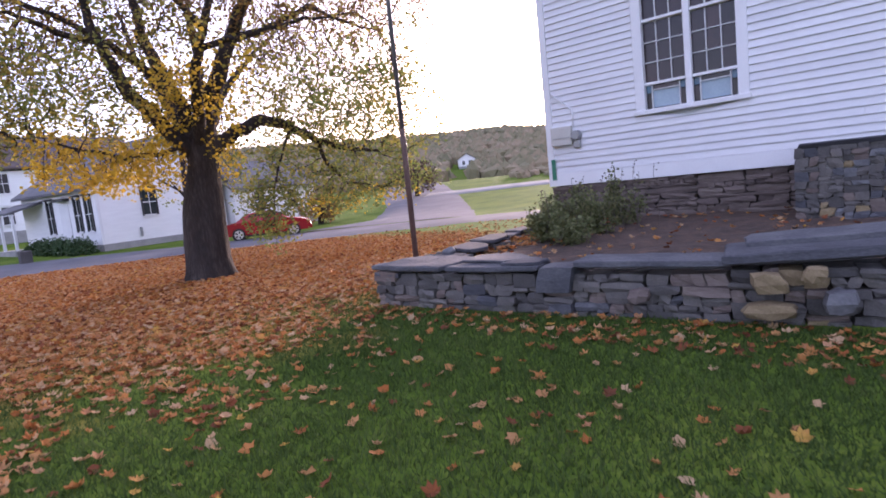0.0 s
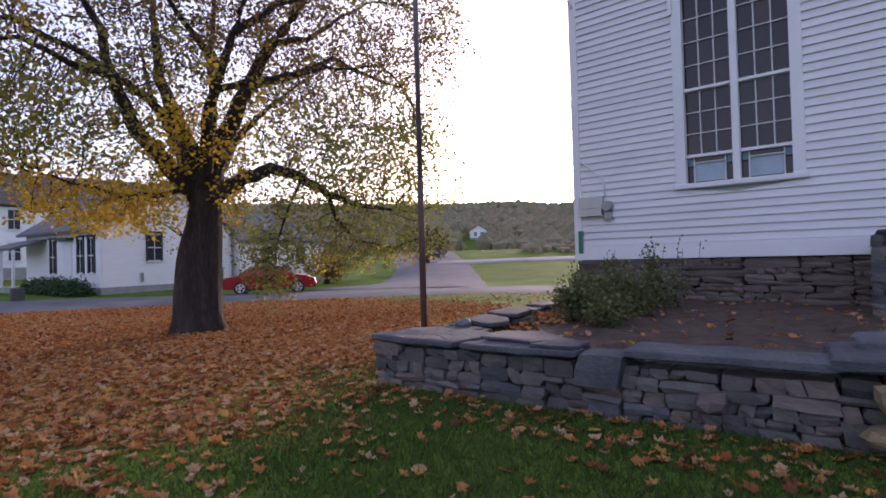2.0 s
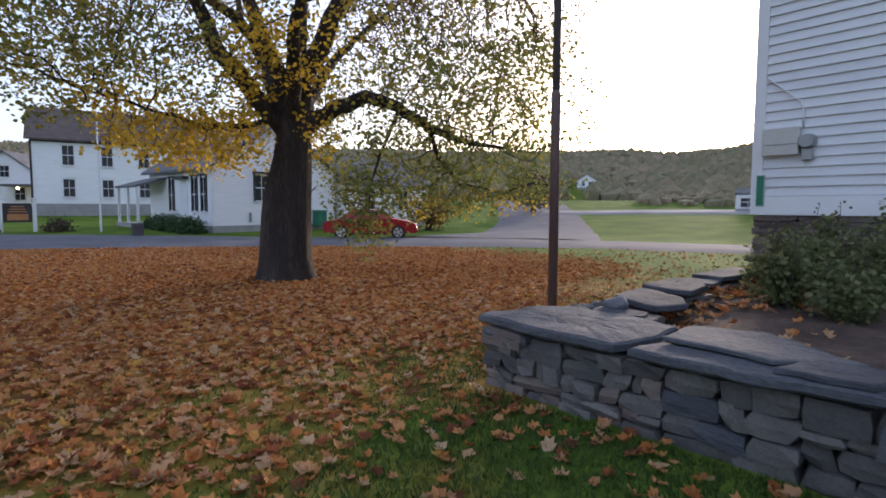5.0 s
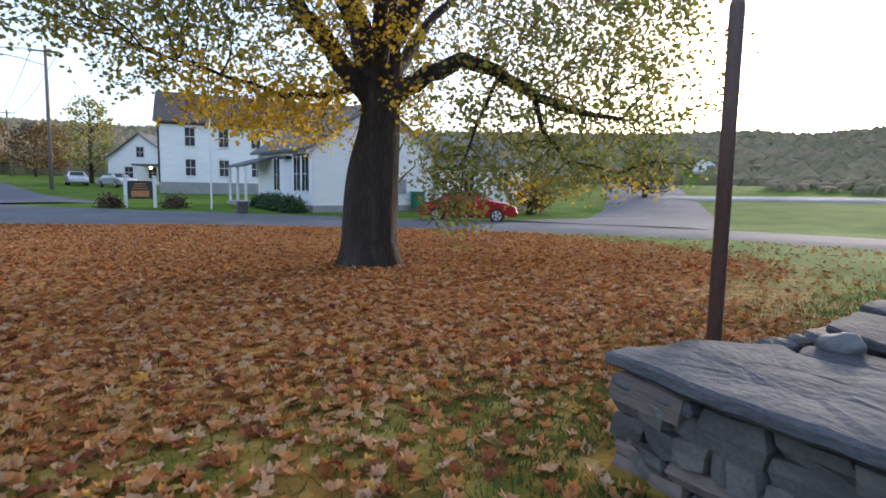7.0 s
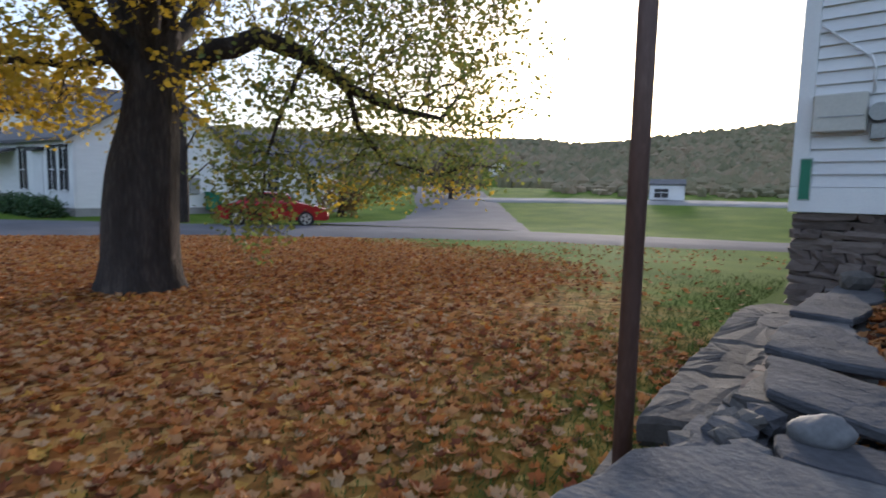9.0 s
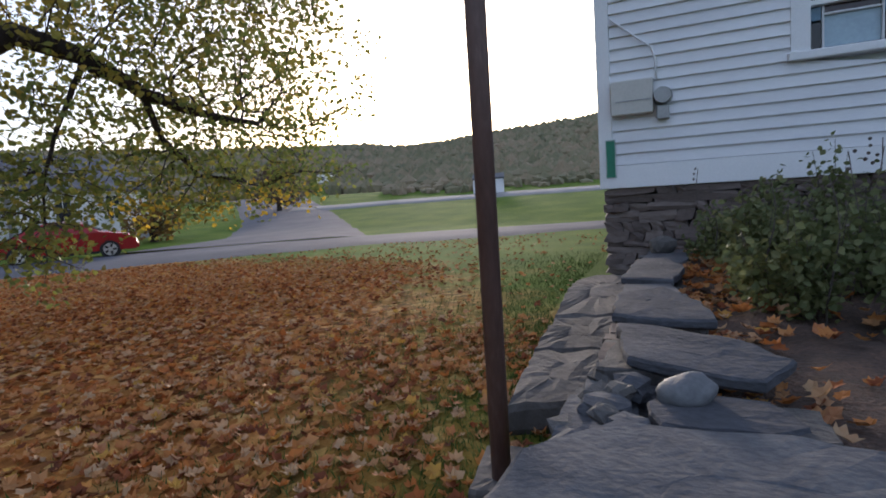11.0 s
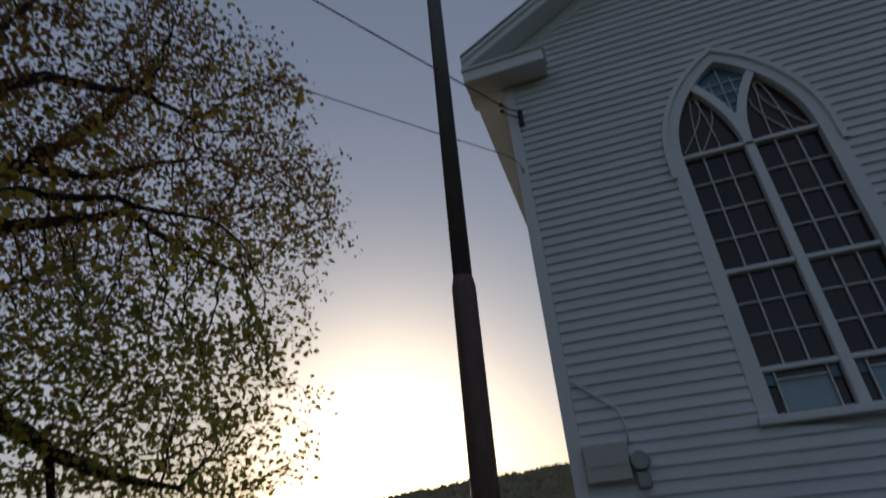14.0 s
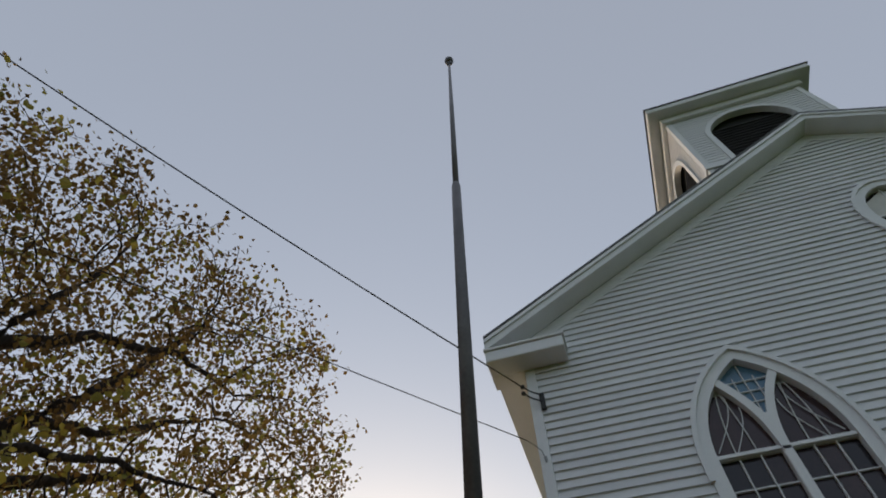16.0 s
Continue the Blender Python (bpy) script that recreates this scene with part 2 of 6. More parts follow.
_mx = _nt.nodes.new("ShaderNodeMix"); _mx.data_type = "RGBA"
_nt.links.new(_mr.outputs[0], _mx.inputs[0]); _nt.links.new(_grass, _mx.inputs[6]); _nt.links.new(_lr.outputs[0], _mx.inputs[7])
_nt.links.new(_mx.outputs[2], _b.inputs["Base Color"])


# ---- mesh helpers ----
def mesh(name, verts, faces, mat, smooth=False):
    me = bpy.data.meshes.new(name)
    me.from_pydata([tuple(v) for v in verts], [], faces)
    me.materials.append(mat)
    if smooth:
        me.polygons.foreach_set("use_smooth", [True] * len(me.polygons))
    me.update()
    return me


def ob(name, me, parent=None, label=""):
    o = new(name, me)
    if parent:
        o.parent = parent
    return tagged(o, label)


def thing(name, label, category, at=(0, 0, 0), group="", kind=""):
    e = new(name)
    e.location = at
    e.empty_display_size = 0.2
    return tagged(e, label, category, group, kind)


def part(name, bm, mat, parent, label="", smooth=False):
    """Links a bmesh (world coordinates) as one mesh under a thing or part."""
    me = bpy.data.meshes.new(name)
    bmesh.ops.recalc_face_normals(bm, faces=bm.faces)
    bm.to_mesh(me)
    bm.free()
    me.materials.append(mat)
    if smooth:
        me.polygons.foreach_set("use_smooth", [True] * len(me.polygons))
    o = new(name, me)
    if parent:
        o.parent = parent
        base = parent
        off = Vector()
        while base:
            off += base.location
            base = base.parent
        o.location = -off
    return tagged(o, label)


def box_bm(x0, x1, y0, y1, z0, z1, bevel=0.0, bm=None, m=None):
    bm2 = bmesh.new()
    bmesh.ops.create_cube(bm2, size=1)
    for v in bm2.verts:
        v.co = Vector(((x0 + x1) / 2 + v.co.x * (x1 - x0), (y0 + y1) / 2 + v.co.y * (y1 - y0), (z0 + z1) / 2 + v.co.z * (z1 - z0)))
    if bevel:
        bmesh.ops.bevel(bm2, geom=bm2.edges[:], offset=bevel, segments=1, affect="EDGES")
    if m:
        bm2.transform(m)
    if bm is None:
        return bm2
    me = bpy.data.meshes.new("tmp")
    bm2.to_mesh(me); bm2.free(); bm.from_mesh(me); bpy.data.meshes.remove(me)
    return bm


def prism_bm(outline, y0, y1, axis="y", m=None):
    """A flat outline of (a, z) pairs pushed from y0 to y1 (axis y) or along x (axis x)."""
    bm = bmesh.new()
    place = (lambda a, z, d: (a, d, z)) if axis == "y" else (lambda a, z, d: (d, a, z)) if axis == "x" else (lambda a, z, d: (a, z, d))
    front = [bm.verts.new(place(a, z, y0)) for a, z in outline]
    back = [bm.verts.new(place(a, z, y1)) for a, z in outline]
    bm.faces.new(front)
    bm.faces.new(back[::-1])
    n = len(outline)
    for i in range(n):
        bm.faces.new((front[i], back[i], back[(i + 1) % n], front[(i + 1) % n]))
    if m:
        bm.transform(m)
    return bm


def band_bm(inner, outer, y0, y1, m=None):
    """A frame between two open or matching outlines of (x, z), with depth."""
    bm = bmesh.new()
    rows = []
    for (a, b) in zip(inner, outer):
        rows.append([bm.verts.new((p[0], d, p[1])) for p, d in ((a, y0), (b, y0), (b, y1), (a, y1))])
    for r, s in zip(rows, rows[1:]):
        for k in range(4):
            bm.faces.new((r[k], r[(k + 1) % 4], s[(k + 1) % 4], s[k]))
    bm.faces.new(rows[0]); bm.faces.new(rows[-1][::-1])
    if m:
        bm.transform(m)
    return bm


def tube_bm(points, radii, sides=8, bm=None):
    """A round tube through points with a radius at each."""
    bm = bm or bmesh.new()
    rings = []
    pts = [Vector(p) for p in points]
    up = Vector((0.13, 0.31, 0.94))
    for i, p in enumerate(pts):
        d = (pts[min(i + 1, len(pts) - 1)] - pts[max(i - 1, 0)]).normalized()
        u = d.cross(up if abs(d.dot(up)) < 0.95 else Vector((1, 0, 0))).normalized()
        w = d.cross(u)
        r = radii[i] if hasattr(radii, "__len__") else radii
        rings.append([bm.verts.new(p + (u * math.cos(k * math.tau / sides) + w * math.sin(k * math.tau / sides)) * r) for k in range(sides)])
    for a, b in zip(rings, rings[1:]):
        for k in range(sides):
            bm.faces.new((a[k], a[(k + 1) % sides], b[(k + 1) % sides], b[k]))
    bm.faces.new(rings[0][::-1]); bm.faces.new(rings[-1])
    return bm


def stone_mesh(rng, sx, sy, sz, mat, name="stone", wobble=0.12, cut=0.22):
    """An uneven block about the origin: a chamfered box of 24 corners, pushed out of true."""
    verts, faces, idx = [], [], {}
    c = min(sx, sy, sz) * cut
    h = (sx / 2, sy / 2, sz / 2)
    skew = [[1 + rng.uniform(-wobble, wobble) for _ in range(3)] for _ in range(8)]
    for i in range(8):
        s = [1 if i >> k & 1 else -1 for k in range(3)]
        corner = [s[k] * h[k] * skew[i][k] for k in range(3)]
        for k in range(3):
            p = [corner[j] - s[j] * c * rng.uniform(0.5, 1.4) if j != k else corner[j] for j in range(3)]
            idx[i, k] = len(verts)
            verts.append(p)
    for i in range(8):
        f = [idx[i, 0], idx[i, 1], idx[i, 2]]
        faces.append(f)
        for k in range(3):
            j = i | 1 << k
            if j != i:
                a, b = [q for q in range(3) if q != k]
                faces.append([idx[i, a], idx[j, a], idx[j, b], idx[i, b]])
    for k in range(3):
        a, b = [q for q in range(3) if q != k]
        for s in (0, 1):
            base = s << k
            faces.append([idx[base, k], idx[base | 1 << a, k], idx[base | 1 << a | 1 << b, k], idx[base | 1 << b, k]])
    me = bpy.data.meshes.new(name)
    bm = bmesh.new()
    vs = [bm.verts.new(v) for v in verts]
    for f in faces:
        bm.faces.new([vs[q] for q in f])
    bmesh.ops.recalc_face_normals(bm, faces=bm.faces)
    bm.to_mesh(me); bm.free()
    me.materials.append(mat)
    return me


# ---- ground ----
def lerp_table(t, table):
    for (a, va), (b, vb) in zip(table, table[1:]):
        if t <= b:
            return va + (vb - va) * max(0.0, min(1.0, (t - a) / (b - a)))
    return table[-1][1]


def smooth(a, b, x):
    t = max(0.0, min(1.0, (x - a) / (b - a)))
    return t * t * (3 - 2 * t)


CREST = [(0, 37), (8, 36.5), (17, 33), (21, 31), (24, 29), (28, 27.5), (33, 30), (45, 30), (62, 31), (90, 27), (180, 24)]


def ground_z(x, y):
    z = -0.22 * smooth(1.0, -9.0, x) if x < 1 else 0.0
    z = min(z, -0.25 * smooth(2.0, 10.0, y)) if y > 2 else z
    far = max(0.0, -x - 21) * 0.028 + max(0.0, y - 18) * 0.070
    z += min(far, 2.4)
    r = math.hypot(x - 1, y + 7)
    if r > 110:
        az = abs(math.degrees(math.atan2(1 - x, y + 7)))
        z += (lerp_table(az, CREST) - 5.0) * smooth(110, 305, r) + 0.5 * noise.noise((x * 0.03, y * 0.03, 3.1)) * smooth(200, 300, r)
    z += 0.02 * noise.noise((x * 0.5, y * 0.5, 0)) if r < 60 else 0
    return z


def build_ground():
    rings = [0.0] + [0.6 * 1.055 ** i for i in range(1, 142)]
    verts, faces = [(1, -7, ground_z(1, -7))], []
    seg = 180
    for r in rings[1:]:
        for k in range(seg):
            a = k * math.tau / seg
            x, y = 1 + r * math.cos(a), -7 + r * math.sin(a)
            verts.append((x, y, ground_z(x, y)))
    for k in range(seg):
        faces.append((0, 1 + k, 1 + (k + 1) % seg))
    for i in range(len(rings) - 2):
        o0, o1 = 1 + i * seg, 1 + (i + 1) * seg
        for k in range(seg):
            faces.append((o0 + k, o1 + k, o1 + (k + 1) % seg, o0 + (k + 1) % seg))
    g = ob("ground", mesh("ground", verts, faces, GROUND, True))
    tagged(g, "green lawn half covered by orange fallen leaves", "ground", kind="structure")


build_ground()


def strip(name, left, right, mat, lift, label, category):
    """A paved strip between two edges, laid on the ground."""
    verts, faces = [], []
    n = 6
    rows = []
    for (a, b) in zip(left, right):
        rows.append([(a[0] + (b[0] - a[0]) * k / n, a[1] + (b[1] - a[1]) * k / n) for k in range(n + 1)])
    fine = []
    for r, s in zip(rows, rows[1:]):
        steps = max(2, int(math.dist(r[0], s[0]) / 2))
        for q in range(steps):
            fine.append([(p[0] + (t[0] - p[0]) * q / steps, p[1] + (t[1] - p[1]) * q / steps) for p, t in zip(r, s)])
    fine.append(rows[-1])
    for row in fine:
        for k, (x, y) in enumerate(row):
            verts.append((x, y, ground_z(x, y) + (lift if 0 < k < n else -0.02)))
    w = n + 1
    for i in range(len(fine) - 1):
        for k in range(n):
            faces.append((i * w + k, (i + 1) * w + k, (i + 1) * w + k + 1, i * w + k + 1))
    o = ob(name, mesh(name, verts, faces, mat, True))
    return tagged(o, label, category, kind="structure")


NEAR = [(-34, -40), (-25, -20), (-21.3, -11.8), (-18.6, -4.2), (-15.6, 1.2), (-10.9, 6.3), (-7.8, 9.0), (-2.0, 12.4), (8, 17), (30, 26)]
FAR = [(-46, -36), (-36, -18), (-29.5, -9.5), (-24.6, -1.0), (-20.9, 4.0), (-15.5, 10.5), (-11.0, 13.2), (-3.4, 16.2), (6.5, 20.5), (28.5, 29.5)]
strip("road", NEAR, FAR, ASPHALT, 0.07, "grey asphalt village road bordering the leafy lawn", "road")
strip("side_road", [(-19.8, 5.5), (-20.5, 13.5), (-27, 21.5), (-42, 36), (-70, 62)], [(-11.0, 13.0), (-14.5, 17.2), (-21.5, 25.5), (-35, 40), (-62, 66)], ASPHALT, 0.09, "grey asphalt side road leading off uphill", "road")
strip("upper_road", [(-30, 31), (-22, 36.5), (-12, 38), (2, 39), (30, 41)], [(-28, 27.5), (-21, 32), (-12, 33.5), (2, 34.5), (30, 36)], GRAVEL, 0.12, "pale gravel upper road beyond the green", "road")
strip("cross_street", [(-34, -9.0), (-45, -13.5), (-75, -21), (-130, -33)], [(-28, -24), (-42, -22), (-75, -28), (-130, -40)], ASPHALT, 0.085, "grey asphalt cross street running far off", "road")


def world_off(parent):
    off = Vector()
    while parent:
        off += parent.location
        parent = parent.parent
    return off


def piece(name, me, parent, m=None):
    """Links shared mesh data as one piece of a thing or part; m in world coordinates."""
    o = new(name, me)
    o.parent = parent
    o.matrix_basis = Matrix.Translation(-world_off(parent)) @ (m or Matrix())
    return o


# ---- church ----
RIDGE_X, RIDGE_Z, EAVE_Z, PITCH = 6.38, 12.31, 8.03, 0.6185
SIDING_Z = 1.16
DEPTH = 18.0
WIN_X, SPRING, SILL_Z = 2.775, 5.5, 2.30
church = thing("church", "white clapboard church with gothic windows on a stone foundation", "church", (RIDGE_X, 8, 0))


def arch_half(z, half=0.925, spring=SPRING):
    """Half width of a pointed arch of span 2*half at height z."""
    if z <= spring:
        return half
    k = (2 * half) ** 2 - (z - spring) ** 2
    return max(0.0, math.sqrt(k) - half) if k > 0 else 0.0


def roof_under(x):
    """Height at which the front wall meets the underside of the roof."""
    return RIDGE_Z - 0.30 - PITCH * abs(x - RIDGE_X)


def gap_at(z):
    """The stretches of the front wall taken up by its windows at height z."""
    out = []
    for cx in (WIN_X, 2 * RIDGE_X - WIN_X):
        if SILL_Z <= z <= 7.12:
            w = arch_half(z)
            if w > 0.02:
                out.append((cx - w, cx + w))
    if abs(z - OVAL_Z) < OVAL_B:
        w = OVAL_R * math.sqrt(1 - ((z - OVAL_Z) / OVAL_B) ** 2)
        out.append((RIDGE_X - w, RIDGE_X + w))
    return sorted(out)


OVAL_Z, OVAL_R, OVAL_B = 9.12, 0.62, 0.84
wall_core = box_bm(0.02, 2 * RIDGE_X - 0.02, 0.12, 0.3, SIDING_Z, 8.0)
me_tmp = bpy.data.meshes.new("tmp")
prism_bm([(0.02, 7.9), (2 * RIDGE_X - 0.02, 7.9), (RIDGE_X, RIDGE_Z - 0.32)], 0.12, 0.3).to_mesh(me_tmp)
wall_core.from_mesh(me_tmp)
front_wall = part("gable_wall", wall_core, WHITE, church)
side = box_bm(0.02, 0.2, 0.3, DEPTH, SIDING_Z, 7.9)
side_wall = part("side_wall", side, WHITE, church)
part("side_wall", box_bm(2 * RIDGE_X - 0.2, 2 * RIDGE_X - 0.02, 0.3, DEPTH, SIDING_Z, 7.9), WHITE, church)
part("rear_wall", prism_bm([(0.2, SIDING_Z), (2 * RIDGE_X - 0.2, SIDING_Z), (2 * RIDGE_X - 0.2, 7.9), (RIDGE_X, RIDGE_Z - 0.4), (0.2, 7.9)], DEPTH - 0.2, DEPTH), WHITE, church)


def board(x0, x1, z, h, parent, y=0.0, top0=None, top1=None):
    """One lapped clapboard: thick at its lower edge, thin at the top, ends cut to the slopes given."""
    a, b = (top0 if top0 is not None else x0), (top1 if top1 is not None else x1)
    v = [(x0, y - 0.031, z), (x1, y - 0.031, z), (x1, y + 0.12, z), (x0, y + 0.12, z), (a, y - 0.002, z + h), (b, y - 0.002, z + h), (b, y + 0.12, z + h), (a, y + 0.12, z + h)]
    f = [(0, 1, 5, 4), (1, 2, 6, 5), (2, 3, 7, 6), (3, 0, 4, 7), (4, 5, 6, 7), (3, 2, 1, 0)]
    piece("clapboard", mesh("clapboard", v, f, WHITE), parent)


EXPO = 0.128
z = SIDING_Z + 0.26
while z < RIDGE_Z - 0.45:
    x0, x1 = 0.12, 2 * RIDGE_X - 0.12
    t0, t1 = x0, x1
    if roof_under(0.12) < z + EXPO:
        x0 = max(x0, RIDGE_X - (RIDGE_Z - 0.30 - z) / PITCH)
        t0 = max(t0, RIDGE_X - (RIDGE_Z - 0.30 - z - EXPO) / PITCH)
        x1, t1 = 2 * RIDGE_X - x0, 2 * RIDGE_X - t0
    if x1 - x0 > 0.1:
        lo, hi = gap_at(z + 0.01), gap_at(z + EXPO)
        n = max(len(lo), len(hi))
        if len(lo) == len(hi):
            cuts = list(zip(lo, hi))
        else:
            cuts = [(g, (sum(g) / 2, sum(g) / 2)) if len(lo) > len(hi) else ((sum(g) / 2, sum(g) / 2), g) for g in (lo or hi)]
        a, ta = x0, t0
        for (l0, l1), (h0, h1) in cuts:
            board(a, l0, z, EXPO, front_wall, top0=ta, top1=h0)
            a, ta = l1, h1
        # long runs are butted from boards of a few metres
        if x1 - a > 7 and not cuts:
            mid = RIDGE_X + random.uniform(-2.5, 2.5)
            board(a, mid - 0.002, z, EXPO, front_wall, top0=ta)
            board(mid + 0.002, x1, z, EXPO, front_wall, top1=t1)
        else:
            board(a, x1, z, EXPO, front_wall, top0=ta, top1=t1)
    z += EXPO
for k in range(int((7.6 - SIDING_Z - 0.26) / EXPO)):
    zz = SIDING_Z + 0.26 + k * EXPO
    v = [(-0.02, 0.12, zz), (-0.02, DEPTH, zz), (0.1, DEPTH, zz), (0.1, 0.12, zz), (-0.004, 0.12, zz + EXPO), (-0.004, DEPTH, zz + EXPO), (0.1, DEPTH, zz + EXPO), (0.1, 0.12, zz + EXPO)]
    piece("clapboard", mesh("clapboard", v, [(0, 1, 5, 4), (1, 2, 6, 5), (2, 3, 7, 6), (3, 0, 4, 7), (4, 5, 6, 7), (3, 2, 1, 0)], WHITE), side_wall)

part("skirt_board", box_bm(-0.03, 2 * RIDGE_X + 0.03, -0.035, 0.1, SIDING_Z, SIDING_Z + 0.255, 0.006), TRIM, church)
part("skirt_board", box_bm(-0.034, 0.08, 0.102, DEPTH, SIDING_Z, SIDING_Z + 0.255, 0.006), TRIM, church)
part("corner_board", box_bm(-0.03, 0.118, -0.032, 0.1, SIDING_Z + 0.257, 7.62, 0.006), TRIM, church)
part("corner_board", box_bm(2 * RIDGE_X - 0.118, 2 * RIDGE_X + 0.03, -0.032, 0.1, SIDING_Z + 0.257, 7.62, 0.006), TRIM, church)
part("frieze_board", box_bm(-0.03, 0.06, 0.102, DEPTH, 7.3, 7.62, 0.006), TRIM, church)


def rake(side, y0, y1, lo, hi, x_in=0.0):
    """A board that follows the roof slope on one side, between two depths under the roof surface."""
    s = -1 if side == 0 else 1
    xa, xb = RIDGE_X + s * 6.92, RIDGE_X + s * x_in
    za, zb = EAVE_Z, RIDGE_Z - PITCH * x_in
    return prism_bm([(xa, za - hi), (xb, zb - hi), (xb, zb - lo), (xa, za - lo)], y0, y1)


for s in (0, 1):
    part("roof_plane", rake(s, -0.44, DEPTH + 0.4, -0.03, 0.03), SHINGLE, church, "dark grey shingled roof slope")
    part("rake_fascia", rake(s, -0.405, -0.37, 0.034, 0.25), TRIM, church)
    part("rake_moulding", rake(s, -0.435, -0.407, 0.034, 0.11), TRIM, church)
    part("rake_soffit", rake(s, -0.368, -0.03, 0.22, 0.25), TRIM, church)
    part("rake_frieze", rake(s, -0.028, 0.1, 0.254, 0.50), TRIM, church)
    e = -1 if s == 0 else 1
    xa = RIDGE_X + e * 6.92
    part("eave_fascia", box_bm(min(xa, xa - e * 0.03), max(xa, xa - e * 0.03), -0.37, DEPTH + 0.3, EAVE_Z - 0.22, EAVE_Z - 0.03, 0.004), TRIM, church)
    xs = sorted((xa - e * 0.034, RIDGE_X + e * 6.35))
    part("eave_soffit", box_bm(xs[0], xs[1], -0.36, DEPTH + 0.3, EAVE_Z - 0.24, EAVE_Z - 0.19), TRIM, church)
    xr = sorted((xa, RIDGE_X + e * 5.72))
    ret = box_bm(xr[0], xr[1], -0.40, -0.036, 7.53, 7.74, 0.01)
    part("cornice_return", ret, TRIM, church)
    part("return_cap", box_bm(xr[0] - 0.02, xr[1] + 0.03, -0.43, -0.036, 7.744, 7.79, 0.006), TRIM, church)
    xk = sorted((xa, RIDGE_X + e * 6.41))
    part("cornice_box", box_bm(xk[0] + 0.002, xk[1], -0.034, 0.25, 7.53, 7.785), TRIM, church)


# the gothic window
def arc_pts(cx, r_out, spring, half, n=14, reverse=False):
    """Left springing, apex, right springing of a pointed arch with its arcs struck from the far springing points."""
    pts = []
    apex = math.sqrt(r_out ** 2 - half ** 2)
    a_top = math.atan2(apex, -half)
    for k in range(n + 1):
        a = math.pi + (a_top - math.pi) * k / n
        pts.append((cx + half + r_out * math.cos(a), spring + r_out * math.sin(a)))
    right = [(2 * cx - x, zz) for x, zz in pts[-2::-1]]
    return pts + right


